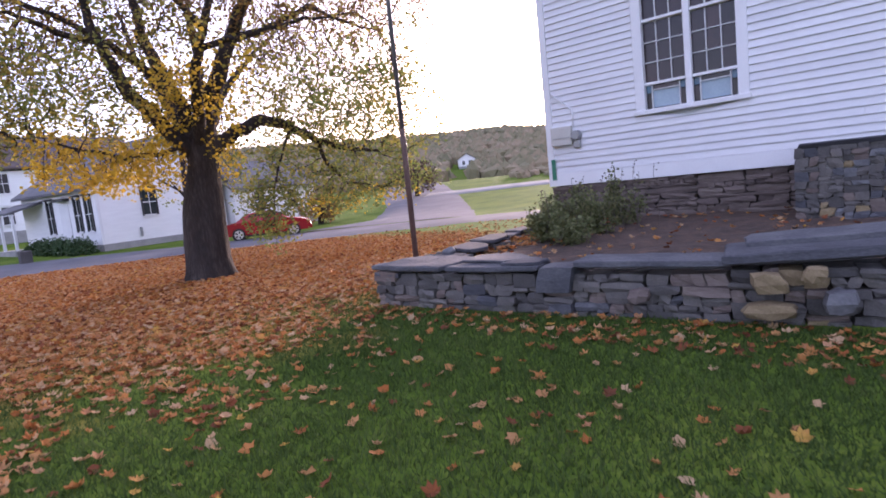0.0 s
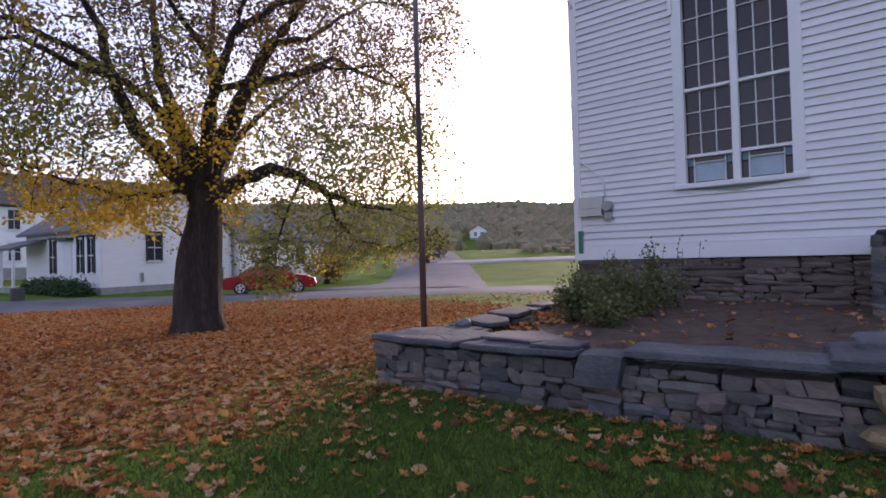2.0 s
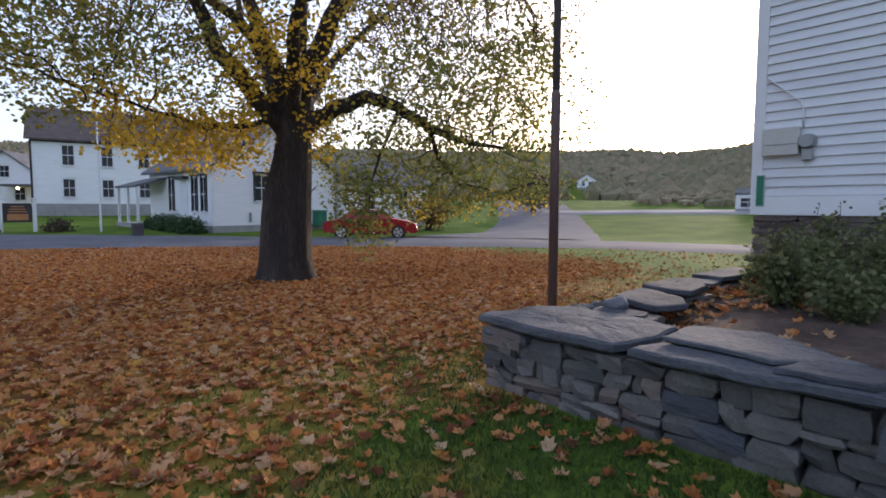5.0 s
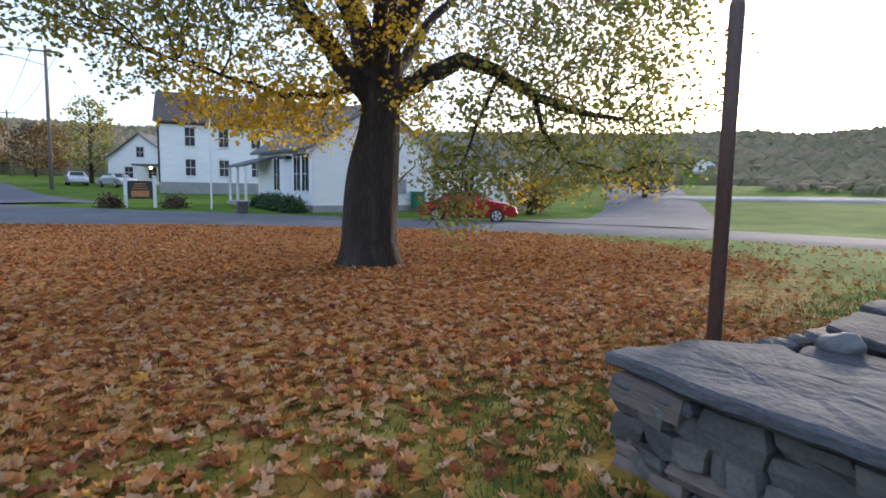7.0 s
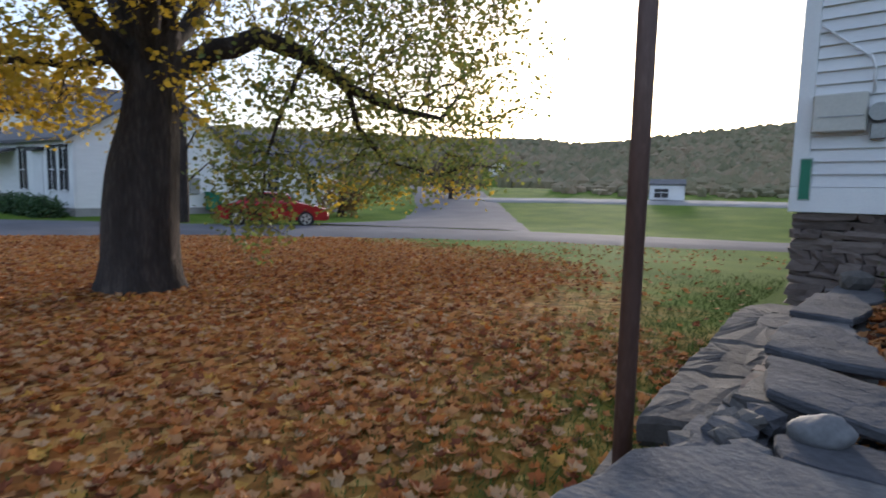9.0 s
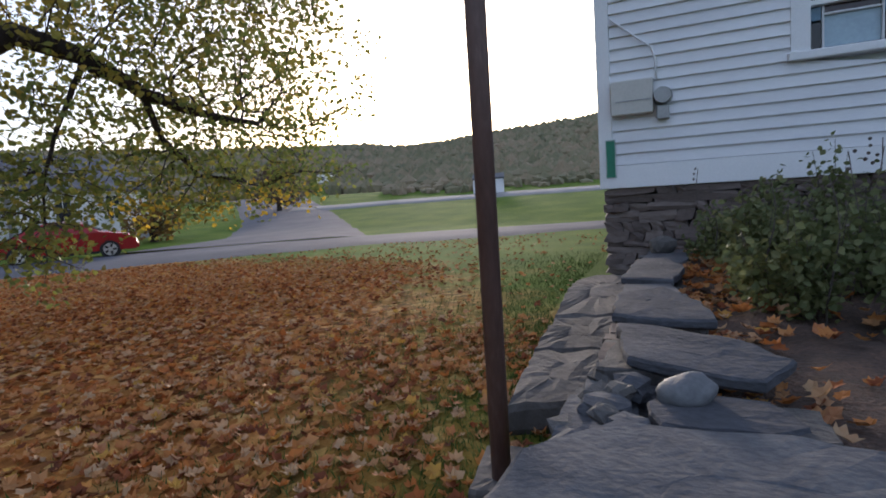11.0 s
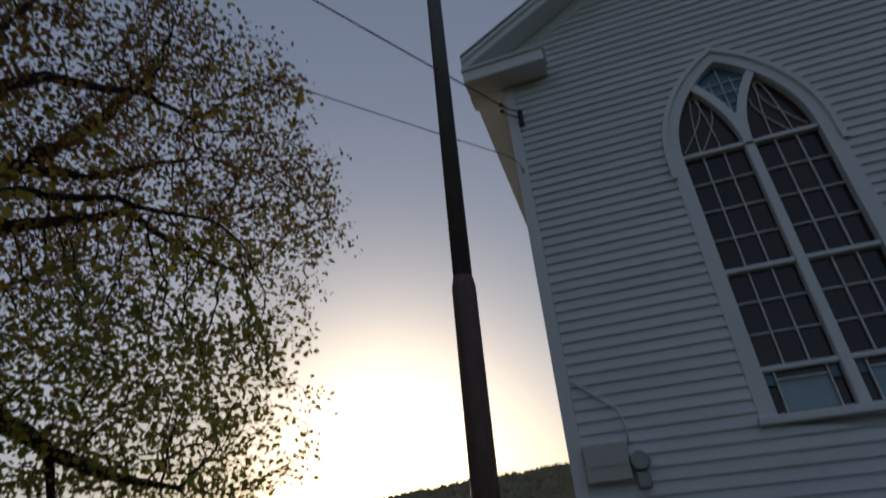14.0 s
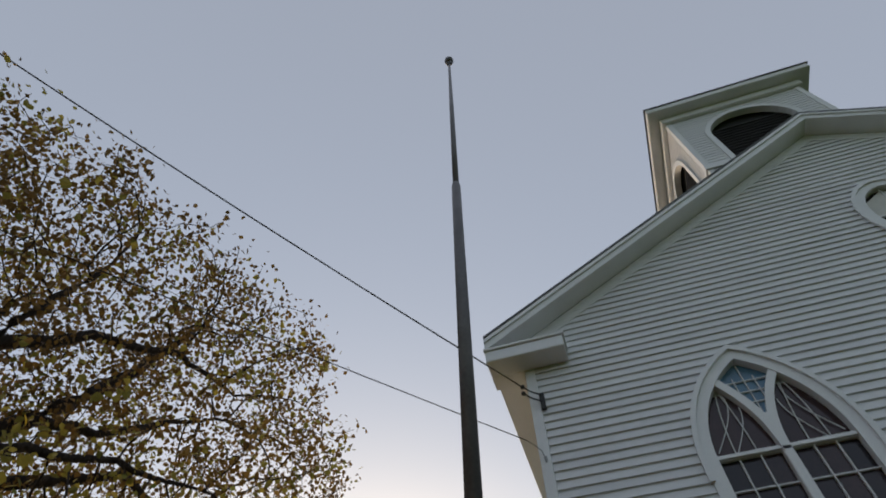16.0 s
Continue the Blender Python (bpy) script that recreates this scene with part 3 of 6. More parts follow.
def gothic_window(cx, parent):
    # backing sheet coloured near-black in place of the unlit room behind the glass
    win = part("window", box_bm(cx - 0.80, cx + 0.80, 0.105, 0.118, SILL_Z + 0.1, SPRING), UNLIT_INSIDE, parent, "tall pointed-arch stained glass window with white frame")
    half = 0.925
    outer = [(cx - half, SILL_Z + 0.09)] + arc_pts(cx, 2 * half, SPRING, half) + [(cx + half, SILL_Z + 0.09)]
    inner = [(cx - half + 0.165, SILL_Z + 0.09)] + arc_pts(cx, 2 * half - 0.165, SPRING, half) + [(cx + half - 0.165, SILL_Z + 0.09)]
    part("casing", band_bm(inner, outer, -0.035, 0.10), TRIM, win)
    rim_o = [(cx - half - 0.035, SPRING - 0.25)] + arc_pts(cx, 2 * half + 0.035, SPRING, half) + [(cx + half + 0.035, SPRING - 0.25)]
    rim_i = [(cx - half + 0.03, SPRING - 0.25)] + arc_pts(cx, 2 * half - 0.03, SPRING, half) + [(cx + half - 0.03, SPRING - 0.25)]
    part("hood_mould", band_bm(rim_i, rim_o, -0.075, -0.037), TRIM, win)
    part("sill", box_bm(cx - half - 0.03, cx + half + 0.03, -0.085, 0.1, SILL_Z, SILL_Z + 0.088, 0.012), TRIM, win)
    part("mullion", box_bm(cx - 0.055, cx + 0.055, -0.02, 0.10, SILL_Z + 0.09, SPRING + 0.05, 0.012), TRIM, win)
    part("mullion_head", prism_bm([(cx - 0.05, SPRING + 0.051), (cx + 0.05, SPRING + 0.051), (cx + 0.085, SPRING + 0.52), (cx - 0.085, SPRING + 0.52)], -0.012, 0.10), TRIM, win)
    for s in (-1, 1):
        # branch of the tracery, struck from outside the springing
        c0 = cx + s * 1.85
        a1 = math.acos(1.3875 / 1.85) + 0.02
        pi_, po_ = [], []
        for k in range(13):
            a = a1 * k / 12
            pi_.append((c0 - s * 1.80 * math.cos(a), SPRING + 1.80 * math.sin(a)))
            po_.append((c0 - s * 1.905 * math.cos(a), SPRING + 1.905 * math.sin(a)))
        part("tracery", band_bm(pi_, po_, -0.018 - 0.002 * (s > 0), 0.10), TRIM, win)
        x0, x1 = (cx - 0.76, cx - 0.055) if s < 0 else (cx + 0.055, cx + 0.76)
        w = (x1 - x0)
        for zz in (2.84, 3.945, SPRING + 0.05):
            part("rail", box_bm(x0, x1, 0.0, 0.09, zz - 0.025, zz + 0.025, 0.005), TRIM, win)
        # border at the foot: pale panel between narrow dark panes
        zs = [2.42, 2.815]
        cols = [x0, x0 + 0.115, x1 - 0.115, x1]
        for k in range(3):
            piece("pane", mesh("pane", *flat_pane(cols[k] + 0.01, cols[k + 1] - 0.01, 2.42, 2.72 if k == 1 else 2.66), GLASS_BLUE if k == 1 else GLASS_DARK), win)
            if k != 1:
                piece("pane", mesh("pane", *flat_pane(cols[k] + 0.01, cols[k + 1] - 0.01, 2.685, 2.81), GLASS_TEAL), win)
        piece("pane", mesh("pane", *flat_pane(cols[1] + 0.01, cols[2] - 0.01, 2.74, 2.81), GLASS_DARK), win)
        for k in (1, 2):
            part("glazing_bar", box_bm(cols[k] - 0.008, cols[k] + 0.008, 0.04, 0.09, 2.40, 2.815), LEAD, win)
        part("glazing_bar", box_bm(cols[1], cols[2], 0.041, 0.09, 2.722, 2.738), LEAD, win)
        rows = [2.865] + [2.865 + (3.92 - 2.865) * k / 3 for k in (1, 2)] + [3.97] + [3.97 + (SPRING + 0.025 - 3.97) * k / 4 for k in (1, 2, 3, 4)]
        bounds = [(2.865, 3.217), (3.217, 3.568), (3.568, 3.92)] + [(3.97 + 0.389 * k, 3.97 + 0.389 * (k + 1)) for k in range(4)]
        for za, zb in bounds:
            for k in range(3):
                piece("pane", mesh("pane", *flat_pane(x0 + w * k / 3 + 0.004, x0 + w * (k + 1) / 3 - 0.004, za, zb - 0.004), GLASS_DARK), win)
            part("glazing_bar", box_bm(x0, x1, 0.044, 0.09, zb - 0.010, zb + 0.006), LEAD, win)
        for k in (1, 2):
            xx = x0 + w * k / 3
            part("glazing_bar", box_bm(xx - 0.008, xx + 0.008, 0.042, 0.09, 2.865, SPRING + 0.03), LEAD, win)
        # the light's pointed head
        cxl = (x0 + x1) / 2
        n = 14
        left, right = [], []
        for k in range(n + 1):
            zz = SPRING + 0.07 + 1.14 * k / n
            dz = zz - SPRING
            outer_x = math.sqrt(max(0, 1.685 ** 2 - dz ** 2)) - 0.925      # distance from centre to the outer arch
            inner_x = 1.85 - math.sqrt(1.80 ** 2 - dz ** 2)                # distance to the branch
            if outer_x - inner_x < 0.012:
                break
            left.append((cx + s * outer_x, zz)); right.append((cx + s * inner_x, zz))
        bm = bmesh.new()
        ring = [bm.verts.new((x, 0.095, zz)) for x, zz in left + right[::-1]]
        bm.faces.new(ring)
        part("pane", bm, GLASS_DARK, win, "dark glass in the pointed head")
        for q in (0.33, 0.66):
            crv = [(l[0] + (r[0] - l[0]) * (q + 0.5 * (0.5 - q) * (i / len(left)) * 2 * (-1 if q < 0.5 else 1) * 0), 0.07, l[1]) for i, (l, r) in enumerate(zip(left, right))]
            part("glazing_bar", tube_bm(crv, 0.009, 4), LEAD, win)
            flip = [(l[0] + (r[0] - l[0]) * ((q - 0.33 + 0.9 * i / len(left)) % 1.0), 0.068, l[1]) for i, (l, r) in enumerate(zip(left, right)) if 0.02 < (q - 0.33 + 0.9 * i / len(left)) < 0.98]
            if len(flip) > 2:
                part("glazing_bar", tube_bm(flip, 0.008, 4), LEAD, win)
    # the kite between the branches
    ys = []
    lf = []
    for k in range(16):
        zz = SPRING + 0.45 + 0.94 * k / 15
        dz = zz - SPRING
        b = math.sqrt(1.905 ** 2 - dz ** 2) - 1.85
        b = -b
        o = math.sqrt(max(0, 1.685 ** 2 - dz ** 2)) - 0.925
        hw = min(b, o) if b > 0 else 0
        lf.append((max(hw, 0.0), zz))
    lf = [p for p in lf if p[0] > 0.005]
    bm = bmesh.new()
    ring = [bm.verts.new((cx - h, 0.09, zz)) for h, zz in lf] + [bm.verts.new((cx + h, 0.09, zz)) for h, zz in lf[::-1]]
    bm.faces.new(ring)
    part("pane", bm, GLASS_TEAL, win, "blue kite-shaped pane of stained glass")
    for zz in (6.25, 6.42, 6.59):
        dz = zz - SPRING
        hw = min(1.85 - math.sqrt(1.905 ** 2 - dz ** 2), math.sqrt(1.685 ** 2 - dz ** 2) - 0.925)
        part("glazing_bar", box_bm(cx - hw, cx + hw, 0.06, 0.088, zz - 0.007, zz + 0.007), LEAD, win)
    for dx in (-0.13, 0, 0.13):
        part("glazing_bar", box_bm(cx + dx - 0.007, cx + dx + 0.007, 0.062, 0.088, 6.08 + abs(dx) * 1.5, 6.86 - abs(dx) * 1.6), LEAD, win)
    return win


def flat_pane(x0, x1, z0, z1, y=0.08):
    """A thin sheet of glass with its edges."""
    v = [(x0, y, z0), (x1, y, z0), (x1, y, z1), (x0, y, z1), (x0, y + 0.012, z0), (x1, y + 0.012, z0), (x1, y + 0.012, z1), (x0, y + 0.012, z1)]
    return v, [(0, 1, 2, 3), (7, 6, 5, 4), (0, 4, 5, 1), (1, 5, 6, 2), (2, 6, 7, 3), (3, 7, 4, 0)]


gothic_window(WIN_X, church)
gothic_window(2 * RIDGE_X - WIN_X, church)

# round window in the gable
ow = part("window", prism_bm([(RIDGE_X + 0.5 * math.cos(a * math.tau / 24), OVAL_Z + 0.7 * math.sin(a * math.tau / 24)) for a in range(24)], 0.09, 0.11), GLASS_DARK, church, "small round window in the gable")
circ = lambda r: [(RIDGE_X + r * math.cos(a * math.tau / 24), OVAL_Z + (r + 0.22) * math.sin(a * math.tau / 24)) for a in range(25)]
part("casing", band_bm(circ(0.47), circ(0.63), -0.04, 0.1), TRIM, ow)
part("hood_mould", band_bm(circ(0.60), circ(0.67), -0.07, -0.042), TRIM, ow)
part("pane", prism_bm([(RIDGE_X - 0.44, OVAL_Z + 0.02), (RIDGE_X + 0.44, OVAL_Z + 0.02), (RIDGE_X + 0.36, OVAL_Z + 0.42), (RIDGE_X, OVAL_Z + 0.66), (RIDGE_X - 0.36, OVAL_Z + 0.42)], 0.06, 0.085), BOX_PAINT, ow, "pale upper pane")
part("glazing_bar", box_bm(RIDGE_X - 0.47, RIDGE_X + 0.47, 0.04, 0.08, OVAL_Z - 0.015, OVAL_Z + 0.015), LEAD, ow)
part("glazing_bar", box_bm(RIDGE_X - 0.012, RIDGE_X + 0.012, 0.042, 0.08, OVAL_Z - 0.69, OVAL_Z + 0.69), LEAD, ow)

# belfry on the ridge behind the front gable
TX0, TX1, TY0, TY1, TZ0, TZ1 = 4.70, 7.95, 0.52, 3.70, 10.4, 15.55
# solid core painted near-black, as the shade seen through the louvres
tower = part("belfry", box_bm(TX0 + 0.2, TX1 - 0.2, TY0 + 0.2, TY1 - 0.2, TZ0, TZ1), UNLIT_INSIDE, church, "square white belfry with arched louvre openings")


def arch_gap(z, half, spring, base):
    if z < base:
        return 0
    if z <= spring:
        return half
    k = half ** 2 - (z - spring) ** 2
    return math.sqrt(k) if k > 0 else 0


A_HALF, A_SPRING, A_BASE = 0.97, 14.05, 12.75
zz = TZ0
while zz < TZ1 - 0.05:
    for face in range(2):
        lo, hi = (TX0, TX1) if face == 0 else (TY0, TY1)
        mid = (lo + hi) / 2
        g0, g1 = arch_gap(zz + 0.005, A_HALF, A_SPRING, A_BASE), arch_gap(zz + 0.12, A_HALF, A_SPRING, A_BASE)
        spans = [(lo + 0.1, hi - 0.1, lo + 0.1, hi - 0.1)] if g0 == 0 else [(lo + 0.1, mid - g0, lo + 0.1, mid - g1), (mid + g0, hi - 0.1, mid + g1, hi - 0.1)]
        for a, b, c, d in spans:
            v = [(a, -0.018, zz), (b, -0.018, zz), (b, 0.1, zz), (a, 0.1, zz), (c, -0.004, zz + 0.12), (d, -0.004, zz + 0.12), (d, 0.1, zz + 0.12), (c, 0.1, zz + 0.12)]
            v = [(x, TY0 + y, q) for x, y, q in v] if face == 0 else [(TX0 + y, x, q) for x, y, q in v]
            piece("clapboard", mesh("clapboard", v, [(0, 1, 5, 4), (1, 2, 6, 5), (2, 3, 7, 6), (3, 0, 4, 7), (4, 5, 6, 7), (3, 2, 1, 0)], WHITE), tower)
    zz += 0.12
for (x, y) in ((TX0, TY0), (TX1, TY0), (TX0, TY1)):
    part("corner_board", box_bm(x - 0.03 if x == TX0 else x - 0.098, x + 0.098 if x == TX0 else x + 0.03, y - 0.03 if y == TY0 else y - 0.098, y + 0.098 if y == TY0 else y + 0.03, TZ0, TZ1, 0.006), TRIM, tower)
semi = lambda c, r: [(c - r, A_BASE)] + [(c - r * math.cos(k * math.pi / 16), A_SPRING + r * math.sin(k * math.pi / 16)) for k in range(17)] + [(c + r, A_BASE)]
cxm, cym = (TX0 + TX1) / 2, (TY0 + TY1) / 2
part("casing", band_bm(semi(cxm, A_HALF - 0.02), semi(cxm, A_HALF + 0.1), TY0 - 0.05, TY0 + 0.12), TRIM, tower)
turn = Matrix(((0, 1, 0, 0), (1, 0, 0, 0), (0, 0, 1, 0), (0, 0, 0, 1)))
part("casing", band_bm(semi(cym, A_HALF - 0.02), semi(cym, A_HALF + 0.1), TX0 - 0.05, TX0 + 0.12, turn), TRIM, tower)
for k in range(14):
    q = A_BASE + 0.05 + k * 0.13
    w = arch_gap(q, A_HALF - 0.02, A_SPRING, 0) - 0.02
    if w > 0.1:
        part("louvre", box_bm(cxm - w, cxm + w, TY0 + 0.1, TY0 + 0.2, q, q + 0.025, 0, None, Matrix()), SHUTTER, tower)
        part("louvre", box_bm(TX0 + 0.1, TX0 + 0.2, cym - w, cym + w, q, q + 0.025), SHUTTER, tower)
part("sill_band", box_bm(TX0 - 0.07, TX1 + 0.07, TY0 - 0.07, TY0 - 0.032, 12.6, 12.74, 0.01), TRIM, tower)
part("sill_band", box_bm(TX0 - 0.07, TX0 - 0.032, TY0 - 0.03, TY1, 12.6, 12.74, 0.01), TRIM, tower)
part("cornice", box_bm(TX0 - 0.12, TX1 + 0.12, TY0 - 0.12, TY1 + 0.12, TZ1 - 0.22, TZ1 - 0.002, 0.02), TRIM, tower)
part("roof_edge", box_bm(TX0 - 0.40, TX1 + 0.40, TY0 - 0.40, TY1 + 0.40, TZ1, TZ1 + 0.2, 0.02), TRIM, tower)
bm = bmesh.new()
b4 = [bm.verts.new(p) for p in ((TX0 - 0.44, TY0 - 0.44, TZ1 + 0.2), (TX1 + 0.44, TY0 - 0.44, TZ1 + 0.2), (TX1 + 0.44, TY1 + 0.44, TZ1 + 0.2), (TX0 - 0.44, TY1 + 0.44, TZ1 + 0.2))]
tip = bm.verts.new((cxm, cym, TZ1 + 0.9))
bm.faces.new(b4[::-1])
for k in range(4):
    bm.faces.new((b4[k], b4[(k + 1) % 4], tip))
part("roof", bm, SHINGLE, tower, "low dark hipped roof")

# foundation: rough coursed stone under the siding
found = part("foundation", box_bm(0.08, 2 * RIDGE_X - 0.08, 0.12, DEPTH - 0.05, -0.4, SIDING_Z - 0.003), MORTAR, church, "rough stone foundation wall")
rng = random.Random(5)


def rough_stone(rng, sx, sy, sz, mat, name="stone", square=0.9, rough=0.10):
    """A natural stone: a block cut into small faces, its corners and edges knocked off by noise."""
    bm = bmesh.new()
    bmesh.ops.create_cube(bm, size=2)
    bmesh.ops.subdivide_edges(bm, edges=bm.edges[:], cuts=1, use_grid_fill=True)
    off = Vector((rng.uniform(0, 90), rng.uniform(0, 90), rng.uniform(0, 90)))
    shear = rng.uniform(-0.2, 0.2)
    for v in bm.verts:
        ends = sum(abs(q) > 0.9 for q in v.co)
        c = v.co * (1.0, 1.0, 0.5 + 0.5 * square, square)[ends]
        c = c * (1 + rough * noise.noise(v.co * 0.9 + off)) + Vector([rng.uniform(-0.4, 0.4) * rough for _ in range(3)])
        v.co = Vector((c.x * sx / 2 + shear * c.z * sz, c.y * sy / 2, c.z * sz / 2 + shear * 0.2 * c.x * sz))
    me = bpy.data.meshes.new(name)
    bm.to_mesh(me)
    bm.free()
    me.materials.append(mat)
    return me


def rubble(parent, rng, origin, along, out, length, height, depth, mat, odd=(), z0=0.0, biggest=0.45, name="stone", gap=0.012, slope=0.0):
    """Irregular rubble: the face is split again and again into unlike cells, each filled by one rough stone."""
    along, out = Vector(along).normalized(), Vector(out).normalized()
    yaw = math.atan2(along.y, along.x)
    cells, todo = [], [(0.0, z0, length, height)]
    while todo:
        s, z, w, h = todo.pop()
        if h > 0.19 or (h > 0.13 and rng.random() < 0.6):
            q = rng.uniform(0.32, 0.68) * h
            todo += [(s, z, w, q), (s, z + q, w, h - q)] if w < biggest * 2.2 or rng.random() < 0.3 else [(s, z, w * 0.5, h), (s + w * 0.5, z, w * 0.5, h)]
        elif w > biggest or (w > 0.2 and w > h * 2.2 and rng.random() < 0.65):
            q = rng.uniform(0.3, 0.7) * w
            todo += [(s, z, q, h), (s + q, z, w - q, h)]
        else:
            cells.append((s, z, w, h))
    for s, z, w, h in cells:
        use = rng.choice(odd) if odd and rng.random() < 0.4 else mat
        me = rough_stone(rng, w * 1.05 - gap * 0.3, depth, h * 1.08 - gap * 0.3, use, name, rng.uniform(0.82, 0.95), 0.16)
        c = Vector(origin) + along * (s + w / 2) - out * (depth / 2 - 0.02 + rng.uniform(-0.025, 0.025) + slope * (z - z0))
        c.z = z + h / 2
        piece(name, me, parent, Matrix.Translation(c) @ Euler((rng.uniform(-0.05, 0.05), rng.uniform(-0.07, 0.07), yaw + rng.uniform(-0.06, 0.06))).to_matrix().to_4x4())


rubble(found, rng, (0.0, 0.03, 0), (1, 0, 0), (0, -1, 0), 5.6, 1.0, 0.3, FOUND, (), 0.155, 0.95, gap=0.0)
rubble(found, rng, (0.03, 3.0, 0), (0, -1, 0), (-1, 0, 0), 2.9, 1.0, 0.3, FOUND, (), 0.155, 0.95, gap=0.0)

# stone pier beside the entrance, battered
pier = thing("stone_pier", "battered rubble stone pier standing against the church wall", "pier", (5.0, -0.9, 0.2))
core = prism_bm([(4.5, 0.2), (5.56, 0.2), (5.40, 1.38), (4.62, 1.38)], -1.55, -0.06)
part("core", core, CONCRETE, pier)
rubble(pier, rng, (4.47, -1.63, 0), (1, 0, 0), (0, -1, 0), 1.06, 1.2, 0.16, STONE, (FOUND, SLATE, QUARTZ, STONE_OCHRE), 0.2, 0.24, gap=0.004, slope=0.05)
rubble(pier, rng, (4.47, -0.1, 0), (0, -1, 0), (-1, 0, 0), 1.45, 1.2, 0.16, STONE, (FOUND, SLATE, QUARTZ), 0.2, 0.26, gap=0.004, slope=0.08)
piece("cap_stone", stone_mesh(rng, 0.92, 1.5, 0.07, SLATE, "cap_stone", 0.03), pier, Matrix.Translation((4.98, -0.86, 1.425)))

# ---- dry stone retaining wall ----
rw = thing("stone_wall", "low dry-laid grey stone retaining wall with slate caps", "stone wall", (2.0, -5.3, 0))
front_line = [(0.52, -5.68), (3.1, -5.52), (4.45, -5.36), (5.5, -5.18), (7.6, -4.7)]
heights = [(0.12, 0.10, 0.13, 0.07), (0.10, 0.12, 0.12, 0.08), (0.12, 0.11, 0.14, 0.09), (0.13, 0.12, 0.15, 0.10)]
for (a, b), hs in zip(zip(front_line, front_line[1:]), heights):
    d = Vector((b[0] - a[0], b[1] - a[1], 0))
    nrm = Vector((d.y, -d.x, 0))
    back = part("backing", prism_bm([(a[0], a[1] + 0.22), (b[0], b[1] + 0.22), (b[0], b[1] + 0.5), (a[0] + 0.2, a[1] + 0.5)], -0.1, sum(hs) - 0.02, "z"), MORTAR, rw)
    rubble(rw, rng, (*a, 0), d, nrm, d.length, sum(hs) + 0.05, 0.28, STONE, (STONE_OCHRE, STONE, FOUND) if a[0] > 4 else (STONE, SLATE, FOUND), -0.06, 0.42)
piece("stone", rough_stone(rng, 0.36, 0.26, 0.12, FOUND, "stone", 0.92, 0.06), rw, pose(0.68, -5.575, 0.36, 0, 2, 3))
for x, z, w, h, mt in ((4.75, 0.36, 0.26, 0.19, STONE_OCHRE), (5.05, 0.43, 0.16, 0.13, STONE_OCHRE), (4.75, 0.14, 0.40, 0.14, STONE_OCHRE), (5.2, 0.22, 0.22, 0.2, QUARTZ), (3.72, 0.22, 0.22, 0.15, FOUND)):
    piece("stone", rough_stone(rng, w, 0.24, h, mt, "stone", 0.68, 0.2), rw, pose(x, -5.66 + 0.155 * (x - 3.1) + (0.12 if x < 4 else -0.03), z, 0, rng.uniform(-6, 6), 9))
leg = [(0.52, -5.66), (0.55, -4.2), (0.50, -2.4), (0.42, -0.1)]
for a, b in zip(leg, leg[1:]):
    d = Vector((a[0] - b[0], a[1] - b[1], 0))
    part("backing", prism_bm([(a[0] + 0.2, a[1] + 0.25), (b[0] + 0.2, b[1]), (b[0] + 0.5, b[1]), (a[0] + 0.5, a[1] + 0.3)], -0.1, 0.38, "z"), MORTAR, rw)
    rubble(rw, rng, (*b, 0), d, (-1, 0, 0), d.length, 0.45, 0.28, STONE, (SLATE, FOUND), -0.03, 0.45)


def slab_mesh(rng, sx, sy, sz, mat, name, ragged=0.06):
    """A split slab: a ragged outline with chamfered rim and a slightly uneven top."""
    n = 20
    ring = []
    corners = [(-1, -1), (1, -1), (1, 1), (-1, 1)]
    for k in range(4):
        a, c = corners[k], corners[(k + 1) % 4]
        chip = rng.uniform(0.02, 0.14)
        for u in (chip, 0.3 + rng.uniform(-0.08, 0.08), 0.5 + rng.uniform(-0.08, 0.08), 0.7 + rng.uniform(-0.08, 0.08), 1 - rng.uniform(0.02, 0.12)):
            f = 1 + rng.uniform(-ragged, ragged) * 0.8
            ring.append(((a[0] + (c[0] - a[0]) * u) * f * sx / 2, (a[1] + (c[1] - a[1]) * u) * f * sy / 2))
    verts = []
    for scale, zz in ((0.90, -0.5), (1.0, -0.28), (1.0, 0.32), (0.965, 0.47), (0.55, 0.5)):
        for x, y in ring:
            verts.append((x * scale * rng.uniform(0.985, 1.015), y * scale * rng.uniform(0.985, 1.015), zz * sz + rng.uniform(-0.06, 0.06) * min(sz, 0.06)))
    faces = [tuple(range(n))[::-1]]
    for r in range(4):
        for k in range(n):
            faces.append((r * n + k, r * n + (k + 1) % n, (r + 1) * n + (k + 1) % n, (r + 1) * n + k))
    faces.append(tuple(range(4 * n, 5 * n)))
    return mesh(name, verts, faces, mat)


def slab(x, y, z, sx, sy, sz, yaw, tilt=0.0, lean=0.0, mat=SLATE, name="cap_stone", parent=None, wobble=0.06):
    piece(name, slab_mesh(rng, sx, sy, sz, mat, name, wobble), parent or rw, pose(x, y, z, tilt, lean, yaw))


